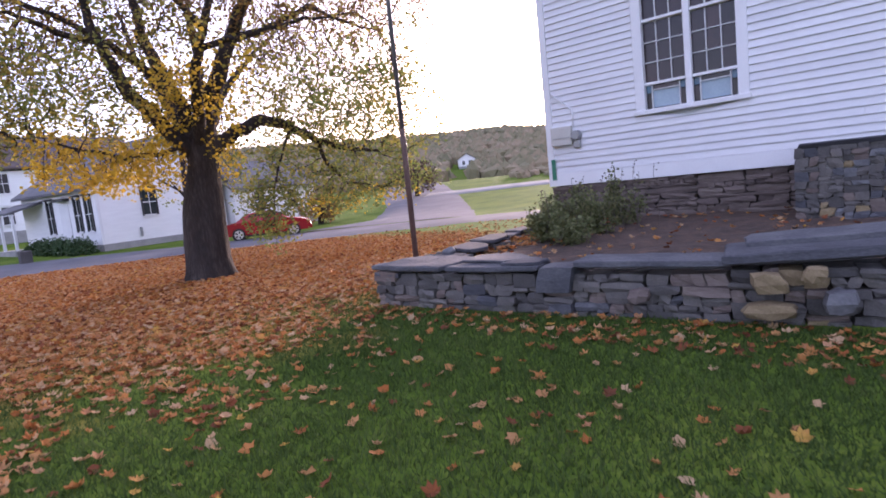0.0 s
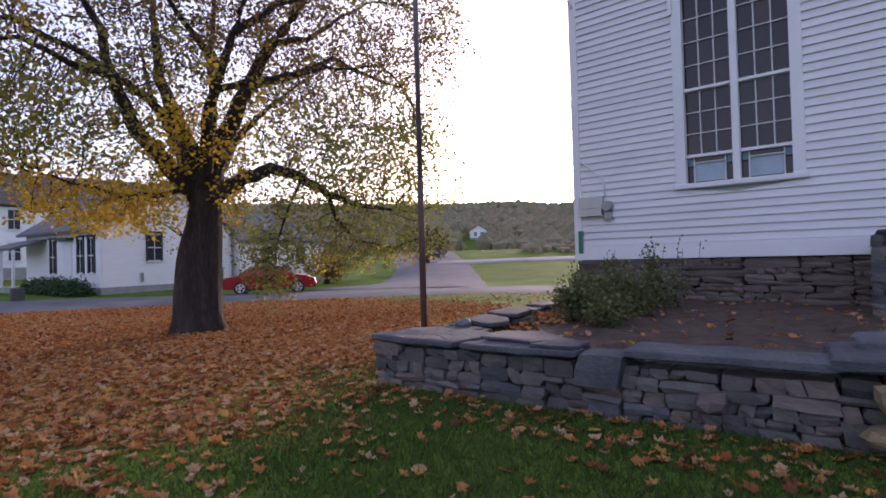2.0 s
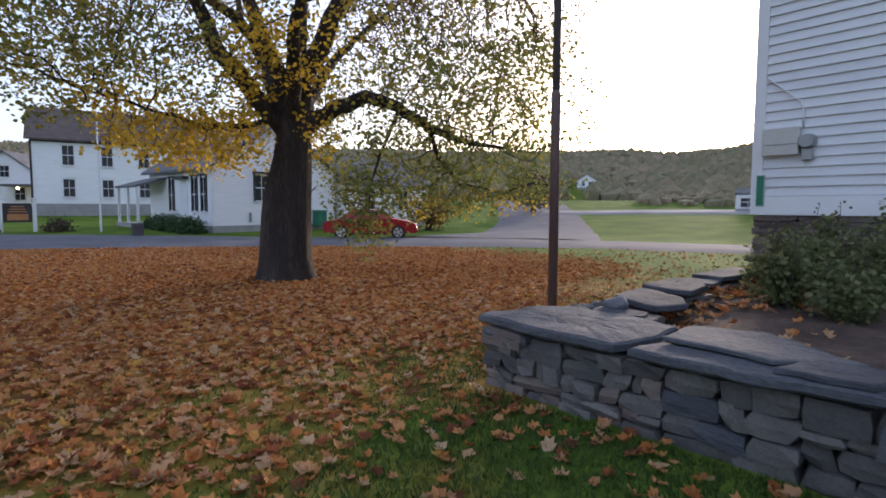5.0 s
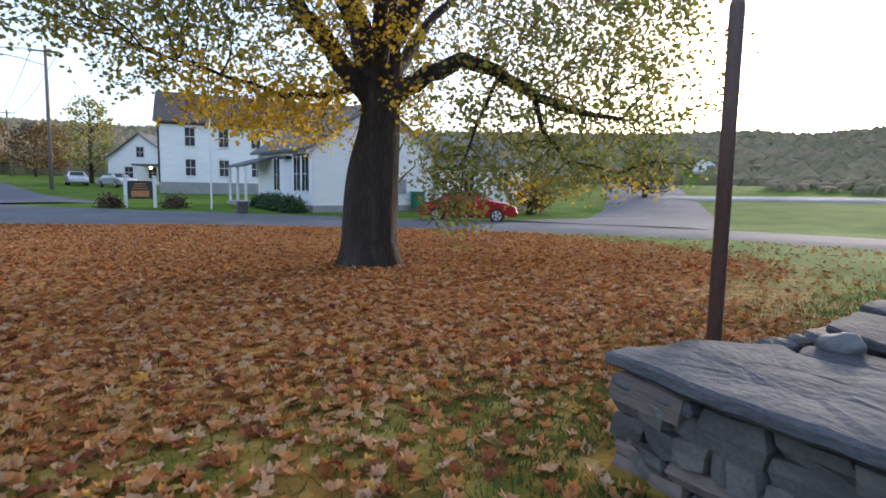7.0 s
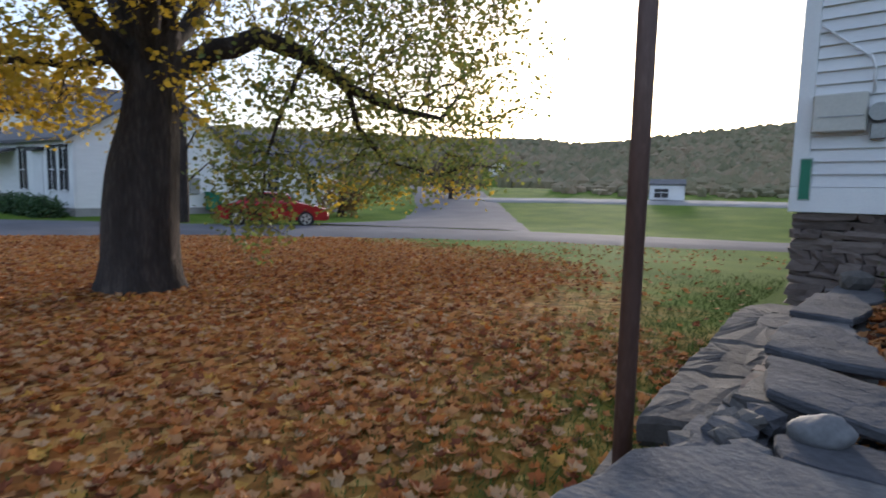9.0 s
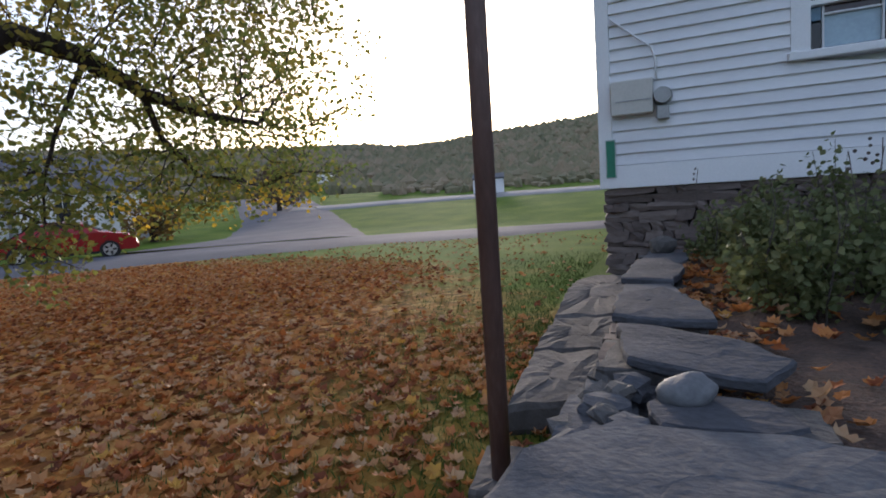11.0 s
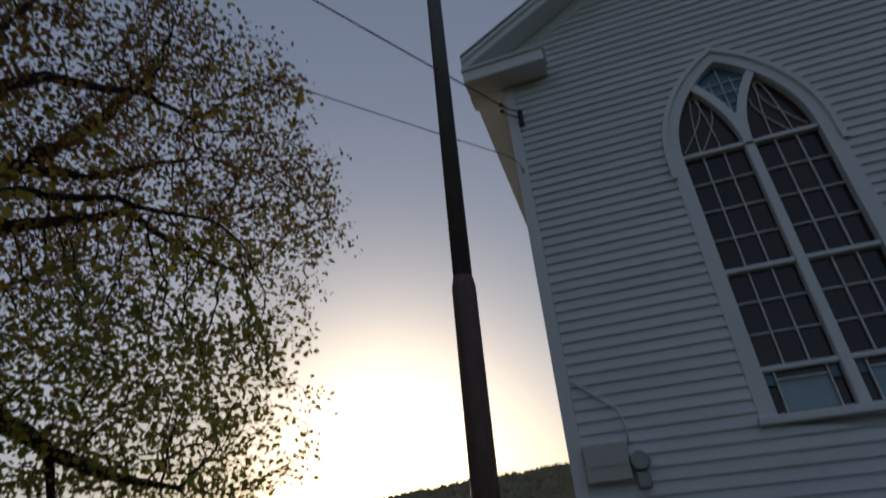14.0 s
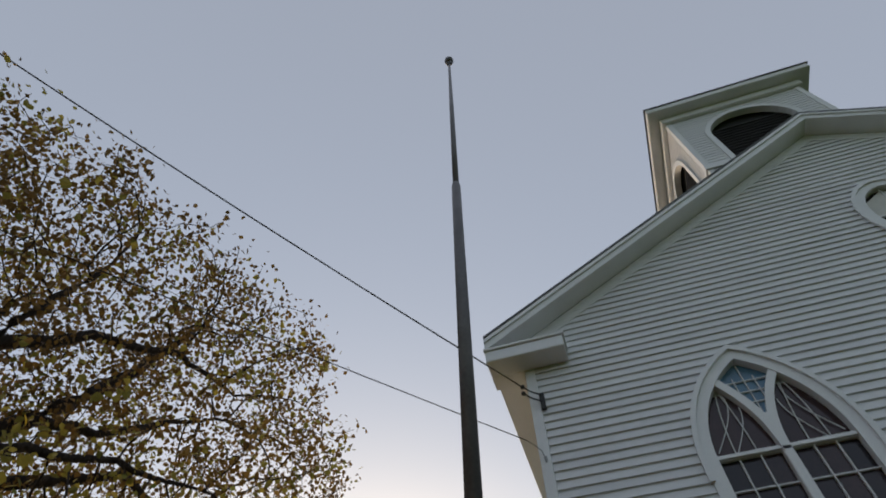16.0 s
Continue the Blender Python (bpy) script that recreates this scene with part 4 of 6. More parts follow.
# caps along the front, from the corner eastwards
def poly_slab(outline, top, thick, tilt=(0.0, 0.0), mat=SLATE, name="cap_stone", parent=None):
    """A split slab of a given outline: edges broken into short runs, rim chipped, top uneven. tilt: rise for each metre in x and y."""
    cx, cy = sum(p[0] for p in outline) / len(outline), sum(p[1] for p in outline) / len(outline)
    ring = []
    for a, b in zip(outline, outline[1:] + outline[:1]):
        n = max(2, round(math.dist(a, b) / 0.09))
        for q in range(n):
            j = 0.0 if q == 0 else 0.013
            ring.append((a[0] + (b[0] - a[0]) * q / n - cx + rng.uniform(-j, j), a[1] + (b[1] - a[1]) * q / n - cy + rng.uniform(-j, j)))
    n = len(ring)
    verts = []
    for scale, zz in ((0.93, -1.0), (1.0, -0.72), (1.005, -0.22), (0.975, -0.03), (0.7, 0.0), (0.35, 0.0)):
        for x, y in ring:
            u = scale * rng.uniform(0.992, 1.008)
            lift = 0.010 * noise.noise(((x * u + cx) * 4, (y * u + cy) * 4, top * 9)) + rng.uniform(-0.05, 0.05) * thick
            verts.append((x * u, y * u, zz * thick + lift + tilt[0] * x * u + tilt[1] * y * u))
    faces = [tuple(range(n))[::-1]]
    for r in range(5):
        for k in range(n):
            faces.append((r * n + k, r * n + (k + 1) % n, (r + 1) * n + (k + 1) % n, (r + 1) * n + k))
    faces.append(tuple(range(5 * n, 6 * n)))
    piece(name, mesh(name, verts, faces, mat), parent or rw, Matrix.Translation((cx, cy, top)))


poly_slab([(0.46, -5.68), (0.85, -5.70), (1.3, -5.72), (1.56, -5.68), (1.63, -5.35), (1.57, -5.0), (1.1, -4.92), (0.72, -4.95), (0.50, -5.2)], 0.505, 0.075, (0.0, 0.01))
poly_slab([(1.66, -5.70), (2.3, -5.68), (2.76, -5.60), (2.7, -5.2), (2.2, -5.0), (1.68, -5.1)], 0.500, 0.065, (0.01, 0.0))
poly_slab([(1.72, -5.45), (2.3, -5.5), (2.62, -5.25), (2.05, -4.88), (1.66, -5.0)], 0.535, 0.035, (0.0, -0.01))
poly_slab([(2.35, -5.62), (2.72, -5.58), (2.74, -5.3), (2.42, -5.28)], 0.535, 0.04)
piece("corner_stone", rough_stone(rng, 0.38, 0.36, 0.27, SLATE, "corner_stone", 0.92, 0.06), rw, pose(2.93, -5.43, 0.36, 0, 0, 3))
slab(3.80, -5.30, 0.515, 1.36, 0.42, 0.07, 6, 1, 0, wobble=0.04)
slab(4.95, -5.06, 0.575, 1.15, 0.62, 0.10, 10, 2, -3)
slab(5.15, -4.80, 0.66, 1.3, 0.45, 0.07, 12, 2, -3)
slab(6.3, -4.8, 0.64, 1.4, 0.6, 0.09, 14, 0, 0)
# caps of the return towards the church, stepping over one another
poly_slab([(0.93, -4.60), (1.16, -4.64), (1.24, -4.84), (1.14, -4.90), (0.85, -4.90), (0.80, -4.74)], 0.495, 0.06, mat=SLATE)
poly_slab([(0.60, -3.84), (0.81, -3.92), (1.12, -4.08), (1.28, -4.30), (1.16, -4.54), (0.98, -4.50), (0.70, -4.38)], 0.535, 0.06, (0.0, 0.02))
poly_slab([(0.56, -3.74), (0.53, -3.28), (0.76, -3.02), (0.98, -3.38), (1.04, -3.78), (0.8, -3.80)], 0.560, 0.06, (-0.01, 0.02))
poly_slab([(0.52, -3.25), (0.51, -2.72), (0.80, -2.68), (0.88, -3.02), (0.74, -3.08)], 0.530, 0.055)
poly_slab([(0.48, -2.64), (0.50, -1.75), (0.72, -1.62), (0.88, -2.2), (0.82, -2.70)], 0.570, 0.06, (0.0, 0.01))
poly_slab([(0.50, -1.70), (0.52, -0.55), (0.84, -0.5), (0.90, -1.2), (0.80, -1.66)], 0.510, 0.07)
# under-layers that carry the caps
for x, y, w, d in ((0.80, -4.15, 0.42, 0.5), (0.80, -3.5, 0.44, 0.42), (0.72, -2.95, 0.36, 0.4), (0.70, -2.2, 0.36, 0.8), (0.70, -1.1, 0.34, 1.0), (1.1, -4.78, 0.4, 0.26)):
    slab(x, y, 0.435, w, d, 0.09, rng.uniform(-6, 6), 0, 0, STONE, "stone", None, 0.05)
# broken rubble between the corner slab and the return
for x, y, z, a, b, c, mt in ((0.62, -4.98, 0.43, 0.20, 0.15, 0.10, SLATE), (0.66, -4.72, 0.44, 0.16, 0.18, 0.09, SLATE), (0.73, -4.54, 0.46, 0.16, 0.12, 0.09, SLATE), (0.56, -4.82, 0.38, 0.13, 0.16, 0.10, STONE), (0.76, -4.88, 0.45, 0.15, 0.12, 0.09, SLATE), (0.60, -4.54, 0.39, 0.14, 0.18, 0.12, STONE), (0.62, -4.30, 0.40, 0.13, 0.2, 0.12, STONE), (0.54, -5.08, 0.38, 0.13, 0.15, 0.12, SLATE), (0.70, -4.63, 0.48, 0.10, 0.08, 0.06, STONE), (0.68, -4.83, 0.47, 0.09, 0.11, 0.06, STONE)):
    piece("stone", rough_stone(rng, a, b, c, mt, "stone", 0.68, 0.4), rw, pose(x, y, z, rng.uniform(-14, 14), rng.uniform(-14, 14), rng.uniform(0, 180)))
bm = bmesh.new()
bmesh.ops.create_icosphere(bm, subdivisions=3, radius=1)
for v in bm.verts:
    k = 1 + 0.24 * noise.noise(v.co * 1.2 + Vector((4, 1, 2))) + 0.06 * noise.noise(v.co * 3)
    v.co = Vector((v.co.x * 0.095 * k, v.co.y * 0.075 * k, v.co.z * 0.055 * k))
bm.transform(pose(0.92, -4.69, 0.522, 4, -6, 25))
tagged(part("loose_stone", bm, QUARTZ, None, smooth=True), "pale rounded loose stone on the wall cap", "stone")
bm = bmesh.new()
bmesh.ops.create_icosphere(bm, subdivisions=2, radius=1)
for v in bm.verts:
    k = 1 + 0.25 * noise.noise(v.co * 1.1 + Vector((9, 1, 2)))
    v.co = Vector((v.co.x * 0.13 * k, v.co.y * 0.14 * k, v.co.z * 0.11 * k))
bm.transform(pose(0.66, -0.75, 0.57))
tagged(part("loose_stone", bm, STONE, None), "dark angular loose stone at the wall end", "stone")

# flat stone ledge at the foot of the return
ledge = thing("stone_ledge", "large flat grey slabs laid beside the stone wall", "stone slab", (0.1, -2.3, 0.0))
poly_slab([(0.09, -4.10), (-0.02, -3.18), (0.50, -3.09), (0.54, -3.93)], 0.175, 0.2, (0.03, 0.0), SHALE, "slab", ledge)
poly_slab([(-0.03, -3.15), (-0.10, -2.25), (0.48, -2.16), (0.50, -3.05)], 0.180, 0.2, (0.03, 0.0), SHALE, "slab", ledge)
poly_slab([(-0.11, -2.22), (-0.26, -0.9), (-0.25, -0.25), (0.10, -0.04), (0.44, -0.2), (0.46, -1.5), (0.48, -2.13)], 0.185, 0.2, (0.02, 0.0), SHALE, "slab", ledge)
slab(0.22, -4.52, 0.02, 0.24, 0.4, 0.1, 10, 0, 0, SHALE, "slab", ledge, 0.04)

# planting bed behind the wall
verts, faces = [], []
NX, NY = 40, 34
for j in range(NY + 1):
    for i in range(NX + 1):
        x, y = 0.75 + 6.9 * i / NX, -5.2 + 5.3 * j / NY
        y = max(y, -5.28 + (x - 0.6) * 0.09) if j == 0 else y
        verts.append((x, y, 0.36 + 0.10 * smooth(-5, -1, y) + 0.05 * noise.noise((x * 1.7, y * 1.7, 2)) + 0.03 * noise.noise((x * 6, y * 6, 5))))
for j in range(NY):
    for i in range(NX):
        a = j * (NX + 1) + i
        faces.append((a, a + 1, a + NX + 2, a + NX + 1))
tagged(ob("planting_bed", mesh("planting_bed", verts, faces, MULCH, True)), "raised brown mulch bed strewn with dry leaves", "flower bed", kind="structure")

# ---- flagpole ----
fp = thing("flagpole", "tall tapering brown and grey steel flagpole with ball finial", "flagpole", (0.23, -4.625, 0))
FX, FY = 0.23, -4.607
part("lower_tube", tube_bm([(FX, FY, -0.3), (FX, FY, 2.20), (FX, FY, 2.235)], [0.040, 0.040, 0.034], 20), POLE, fp, smooth=True)
part("middle_tube", tube_bm([(FX, FY, 2.236), (FX, FY, 5.02), (FX, FY, 5.06)], [0.0325, 0.0315, 0.023], 20), POLE_GREY, fp, smooth=True)
part("upper_tube", tube_bm([(FX, FY, 5.061), (FX, FY, 6.7), (FX, FY, 8.25)], [0.0225, 0.021, 0.013], 16), POLE_GREY, fp, smooth=True)
bm = bmesh.new()
bmesh.ops.create_uvsphere(bm, u_segments=14, v_segments=10, radius=0.055, matrix=Matrix.Translation((FX, FY, 8.34)))
part("finial", bm, POLE_GREY, fp, smooth=True)
part("pulley", box_bm(FX - 0.03, FX + 0.03, FY - 0.02, FY + 0.02, 8.2, 8.27, 0.008), POLE_GREY, fp)


# ---- maple ----
AX, BX = (0.36, 0.933), (0.933, -0.36)      # across the crown, and towards the lawn
CROWN_LOBES = [  # centre across, towards the lawn, height; radii; share of the foliage
    ((0.3, -0.2, 5.9), (5.8, 4.5, 4.4), 1.0),
    ((3.6, 1.0, 6.4), (2.75, 2.4, 3.3), 0.42),
    ((-2.6, 1.6, 6.0), (3.2, 2.6, 3.0), 0.30),
    ((4.3, -0.3, 3.4), (2.6, 2.3, 1.5), 0.32),
    ((-4.2, 0.2, 4.3), (1.9, 2.6, 1.5), 0.24),
    ((0.3, 1.4, 7.6), (2.7, 2.1, 2.1), 0.22),
    ((3.8, -0.5, 1.7), (3.2, 1.2, 0.75), 0.28),
    ((1.65, 0.2, 1.25), (0.75, 0.8, 0.9), 0.24),
    ((-1.7, 0.6, 2.55), (1.6, 1.0, 0.65), 0.20),
    ((0.1, 0.7, 3.9), (0.8, 0.45, 0.9), 0.05),
]


def crown_floor(a):
    """Lowest foliage at a place across the crown."""
    for lim, z in ((-4.6, 3.2), (-3.0, 2.65), (-2.4, 2.2), (-0.5, 1.95), (0.75, 3.3), (1.05, 1.0), (2.0, 0.45), (2.7, 1.15), (4.8, 0.95), (6.2, 1.25)):
        if a < lim:
            return z
    return 1.6


def crown_at(a, b, z):
    return Vector((TREE[0] + a * AX[0] + b * BX[0], TREE[1] + a * AX[1] + b * BX[1], z))


def crown_points(rng, n):
    """Places that the twigs reach for: mostly the outer shell of each lobe, with gaps."""
    out = []
    total = sum(l[2] for l in CROWN_LOBES)
    for c, r, share in CROWN_LOBES:
        k = 0
        while k < n * share / total:
            u = [rng.uniform(-1, 1) for _ in range(3)]
            d = math.sqrt(sum(q * q for q in u))
            edge = 1 + 0.16 * noise.noise((u[0] * 2.1 + c[0], u[1] * 2.1, u[2] * 2.1))
            if d > edge or (d < 0.60 and r[2] > 2 and rng.random() < 0.75):
                continue
            k += 1
            a, b, z = (c[i] + u[i] * r[i] for i in range(3))
            if z < crown_floor(a) + 0.15 * rng.random():
                continue
            if z > 3.0 and noise.noise((a * 0.62, b * 0.62, z * 0.62)) < -0.27:
                continue
            out.append(crown_at(a, b, z))
    return out


MAPLE_LIMBS = [  # root radius, then places across, towards the lawn, height
    (0.206, (0.05, 0, 2.75), (-0.35, 0.1, 3.2), (-1.1, 0.3, 4.1), (-1.55, 0.5, 5.1), (-1.75, 0.6, 6.1), (-2.3, 0.8, 7.0)),
    (0.088, (-1.58, 0.5, 5.15), (-2.2, 0.8, 5.2), (-2.9, 1.2, 5.4), (-3.6, 1.5, 5.2)),
    (0.062, (-0.15, 0.1, 2.95), (-0.8, 0.4, 2.75), (-1.4, 0.6, 2.7), (-2.3, 0.8, 2.95), (-3.2, 0.8, 3.2)),
    (0.213, (0.15, -0.05, 2.85), (-0.05, -0.2, 3.85), (-0.45, -0.4, 4.8), (-0.67, -0.6, 5.6), (-0.72, -0.8, 6.8), (-0.8, -1.2, 8.3)),
    (0.250, (0.3, 0, 2.85), (0.4, 0.1, 3.76), (0.8, 0.2, 4.55), (1.22, 0.3, 5.5), (1.66, 0.5, 6.35), (2.3, 0.8, 7.3), (2.8, 1.0, 8.6)),
    (0.106, (1.2, 0.3, 5.35), (2.04, 0.5, 5.6), (2.97, 0.8, 6.05), (3.67, 1.0, 5.7), (4.55, 1.3, 5.4)),
    (0.125, (0.33, -0.1, 3.5), (0.45, -0.3, 5.15), (0.4, -0.4, 6.15), (0.5, -0.5, 7.0), (0.6, -0.3, 8.8)),
    (0.194, (0.3, 0, 2.75), (1.03, 0.1, 3.22), (1.6, 0.2, 3.48), (2.3, 0.2, 3.3), (3.0, 0.1, 2.9), (3.8, 0, 2.68), (4.7, 0, 2.6)),
    (0.044, (2.3, 0.2, 3.3), (1.95, 0.3, 2.5), (1.65, 0.3, 1.6), (1.6, 0.3, 0.95)),
    (0.056, (3.0, 0.1, 2.9), (3.3, -0.2, 2.3), (3.9, -0.5, 1.8), (5.0, -0.7, 1.6)),
    (0.175, (0.1, -0.15, 2.85), (-0.3, -1.2, 4.2), (-0.8, -2.4, 5.6), (-1.0, -3.2, 7.0)),
    (0.138, (0.4, -0.15, 3.2), (1.2, -1.4, 4.6), (2.3, -2.4, 5.8), (3.2, -2.8, 6.6)),
    (0.163, (0.2, 0.15, 2.9), (0.15, 1.1, 4.4), (0.6, 2.0, 5.8), (1.0, 2.5, 7.2)),
    (0.12, (-0.15, -0.25, 4.1), (-0.9, -0.2, 4.95), (-2.1, 0.0, 5.7), (-3.2, 0.2, 6.1), (-4.2, 0.3, 6.2)),
    (0.08, (1.68, 0.5, 6.35), (2.4, 0.6, 6.5), (3.3, 0.7, 7.2), (4.0, 0.9, 7.6)),
    (0.09, (0.6, 2.0, 5.8), (1.4, 2.3, 6.4), (2.4, 2.3, 6.9), (3.4, 2.1, 7.0)),
    (0.08, (0.25, 1.35, 4.8), (1.2, 1.9, 5.0), (2.4, 2.2, 5.3), (3.6, 2.2, 5.5)),
    (0.08, (0.4, 1.6, 5.2), (-0.5, 2.1, 6.1), (-1.2, 2.4, 7.1)),
]


def grow_maple():
    rng = random.Random(11)
    tree = thing("maple_tree", "big maple with furrowed dark trunk and thinning yellow-green leaves", "tree", (*TREE, -0.15))
    trunk_bm = bmesh.new()
    sides, rings = 40, []
    prof = [(-0.4, 0.02, 0.66), (-0.2, 0.02, 0.58), (0.0, 0.01, 0.53), (0.25, 0.0, 0.505), (0.7, 0.0, 0.50), (1.1, 0.03, 0.49), (1.4, 0.06, 0.475), (1.65, 0.09, 0.455), (1.9, 0.13, 0.42), (2.2, 0.17, 0.37), (2.6, 0.21, 0.335), (2.9, 0.22, 0.33), (3.15, 0.24, 0.29), (3.4, 0.27, 0.20)]
    for zz, ca, r in prof:
        ring = []
        for k in range(sides):
            a = k * math.tau / sides
            fur = abs(noise.noise((math.cos(a) * 5.5, math.sin(a) * 5.5, zz * 0.7))) + 0.5 * abs(noise.noise((math.cos(a) * 11, math.sin(a) * 11, zz * 1.3)))
            knot = 0.05 * math.exp(-((zz - 0.75) / 0.22) ** 2) * math.cos(a + 0.4) ** 8
            rr = r * (1 + 0.07 * noise.noise((math.cos(a) * 1.5, math.sin(a) * 1.5, zz * 0.9)) - 0.10 * fur - knot + 0.12 * max(0, math.cos(a * 5 + 1)) * smooth(0.4, -0.3, zz)) + 0.012
            ring.append(trunk_bm.verts.new(crown_at(ca + rr * math.sin(a), rr * math.cos(a), zz)))
        rings.append(ring)
    for a, b in zip(rings, rings[1:]):
        for k in range(sides):
            trunk_bm.faces.new((b[k], b[(k + 1) % sides], a[(k + 1) % sides], a[k]))
    trunk_bm.faces.new(rings[-1][::-1])
    part("trunk", trunk_bm, BARK, tree, smooth=True)

    nodes, parent, weight = [], [], []
    for r0, *pts in MAPLE_LIMBS:
        pts = [crown_at(*p) for p in pts]
        path = [pts[0]]
        for a, b in zip(pts, pts[1:]):
            n = max(2, round((b - a).length / 0.22))
            for q in range(1, n + 1):
                path.append(a.lerp(b, q / n) + Vector((rng.uniform(-1, 1), rng.uniform(-1, 1), rng.uniform(-1, 1))) * 0.03)
        for k, p in enumerate(path):
            parent.append(len(nodes) - 1 if k else -1)
            nodes.append(p)
        n = len(path)
        part("limb", tube_bm(path, [max(0.012, r0 * (1 - 0.8 * (i / (n - 1)) ** 0.95)) for i in range(n)], 9), BARK, tree, smooth=True)
    first = len(nodes)

    # twigs grow step by step from the limbs towards the places that want leaves
    goals = crown_points(rng, 9500)
    for _ in range(60):
        tree_kd = KDTree(len(nodes))
        for i, p in enumerate(nodes):
            tree_kd.insert(p, i)
        tree_kd.balance()
        pull, left = {}, []
        for g in goals:
            p, i, d = tree_kd.find(g)
            if d < 0.21:
                continue
            left.append(g)
            pull[i] = pull.get(i, Vector()) + (g - p) / d
        if not pull:
            break
        goals = left
        before = len(nodes)
        for i, v in pull.items():
            if v.length < 0.05:
                continue
            step = (v.normalized() + Vector((rng.uniform(-1, 1), rng.uniform(-1, 1), rng.uniform(-1.1, 0.9))) * 0.28).normalized() * 0.2
            if tree_kd.find(nodes[i] + step)[2] < 0.09:
                continue
            parent.append(i)
            nodes.append(nodes[i] + step)
        if len(nodes) == before or len(nodes) > 24000:
            break
    area = [0.0] * len(nodes)
    kids = [[] for _ in nodes]
    for i in range(len(nodes) - 1, first - 1, -1):
        area[i] = max(area[i], 0.0058 ** 2.1)
        area[parent[i]] += area[i]
        kids[parent[i]].append(i)
    rad = lambda i: min(0.08, area[i] ** (1 / 2.1))
    verts, faces = [], []

    def ring_at(p, d, r):
        u = d.cross(Vector((0.13, 0.31, 0.94))).normalized()
        w = d.cross(u)
        b = len(verts)
        for k in range(4):
            verts.append(p + (u * math.cos(k * math.pi / 2) + w * math.sin(k * math.pi / 2)) * r)
        return b

    starts = [(parent[i], i) for i in range(first, len(nodes)) if parent[i] < first]
    while starts:
        base, i = starts.pop()
        d = (nodes[i] - nodes[base]).normalized()
        last = ring_at(nodes[base], d, rad(i))
        while True:
            ks = sorted(kids[i], key=lambda k: -area[k])
            ring = ring_at(nodes[i], d, rad(ks[0]) if ks else 0.003)
            for k in range(4):
                faces.append((last + k, last + (k + 1) % 4, ring + (k + 1) % 4, ring + k))
            last = ring
            starts += [(i, k) for k in ks[1:]]
            if not ks:
                break
            d = (nodes[ks[0]] - nodes[i]).normalized()
            i = ks[0]
    o = ob("twig", mesh("twig", verts, faces, BARK))
    o.parent, o.location = tree, -world_off(tree)
    tagged(o, "fine dark twigs", kind="stuff")
    return tree, [nodes[i] for i in range(first, len(nodes)) if rad(i) < 0.02]


def leaf_cloud(name, spots, size, rng, per, spread, mat, parent, keep=None):
    """Many small folded leaves about the given twig tips, joined in one mesh."""
    verts, faces = [], []
    for p, d in spots:
        for _ in range(per):
            c = p + Vector((rng.gauss(0, spread), rng.gauss(0, spread), rng.gauss(-0.05, spread)))
            s = size * rng.uniform(0.65, 1.25)
            e = Euler((rng.uniform(-1.2, 1.2), rng.uniform(-1.2, 1.2), rng.uniform(0, 6.28))).to_matrix()
            b = len(verts)
            for q in ((0, -0.5, 0), (0.42, -0.12, 0.10), (0.30, 0.22, 0.06), (0, 0.55, -0.03), (-0.30, 0.22, 0.06), (-0.42, -0.12, 0.10)):
                verts.append(c + e @ (Vector(q) * s))
            faces.append((b, b + 1, b + 2, b + 3))
            faces.append((b, b + 3, b + 4, b + 5))
    o = ob(name, mesh(name, verts, faces, mat), None)
    if parent:
        o.parent = parent
        o.location = -world_off(parent)
    return o


maple, tips = grow_maple()
rngl = random.Random(3)
groups = {"y": [], "r": [], "g": [], "d": []}
for p in tips:
    dx, dy = p.x - TREE[0], p.y - TREE[1]
    a, b = dx * AX[0] + dy * AX[1], dx * BX[0] + dy * BX[1]
    q = rngl.random() + 0.5 * noise.noise(p * 0.8)
    low = p.z < 2.8 and a > 0.75
    if not low and p.z > 3.0 and rngl.random() < (0.14 if a > 1.2 and p.z < 5 else 0.0):
        continue
    if p.z < 3.3 and -3.2 < a < 0.75 or (p.z < 4.6 and abs(a) < 0.9 and b > 0.1):
        key = "y"
    elif low:
        key = "y" if p.z < 1.5 and a > 2.6 and q < 0.3 else "d" if q < 0.85 else "g"
    elif p.z > 4.5 + 1.0 * q:
        key = "r" if q < 0.78 else "g"
    elif a < -1.2 or a > 2.0:
        key = "d" if q < 0.5 else "g"
    else:
        key = "g"
    groups[key].append((p, None))
for key, mat, lab, per in (("g", CROWN, "yellow-green maple leaves", 7), ("y", CROWN_YELLOW, "golden yellow maple leaves", 9), ("r", CROWN_RUST, "rusty brown maple leaves", 11), ("d", CROWN_GREEN, "dull green low-hanging maple leaves", 8)):
    o = leaf_cloud("crown", groups[key], 0.068 if key == "r" else 0.086, rngl, per, 0.14, mat, maple)
    tagged(o, lab, kind="stuff")

# ---- fixtures on the church corner ----
mb = thing("electric_meter", "cream metal service box with round grey meter on white siding", "electric meter", (0.35, -0.05, 1.9))
part("box", box_bm(0.125, 0.57, -0.13, -0.034, 1.96, 2.33, 0.012), BOX_PAINT, mb)
part("lid_seam", box_bm(0.18, 0.55, -0.137, -0.131, 2.10, 2.112), METER_GREY, mb)
bm = bmesh.new()
bmesh.ops.create_cone(bm, cap_ends=True, segments=20, radius1=0.10, radius2=0.085, depth=0.12, matrix=Matrix.Translation((0.665, -0.10, 2.13)) @ Matrix.Rotation(radians(90), 4, "X"))
part("dial_housing", bm, METER_GREY, mb, "round grey meter housing")
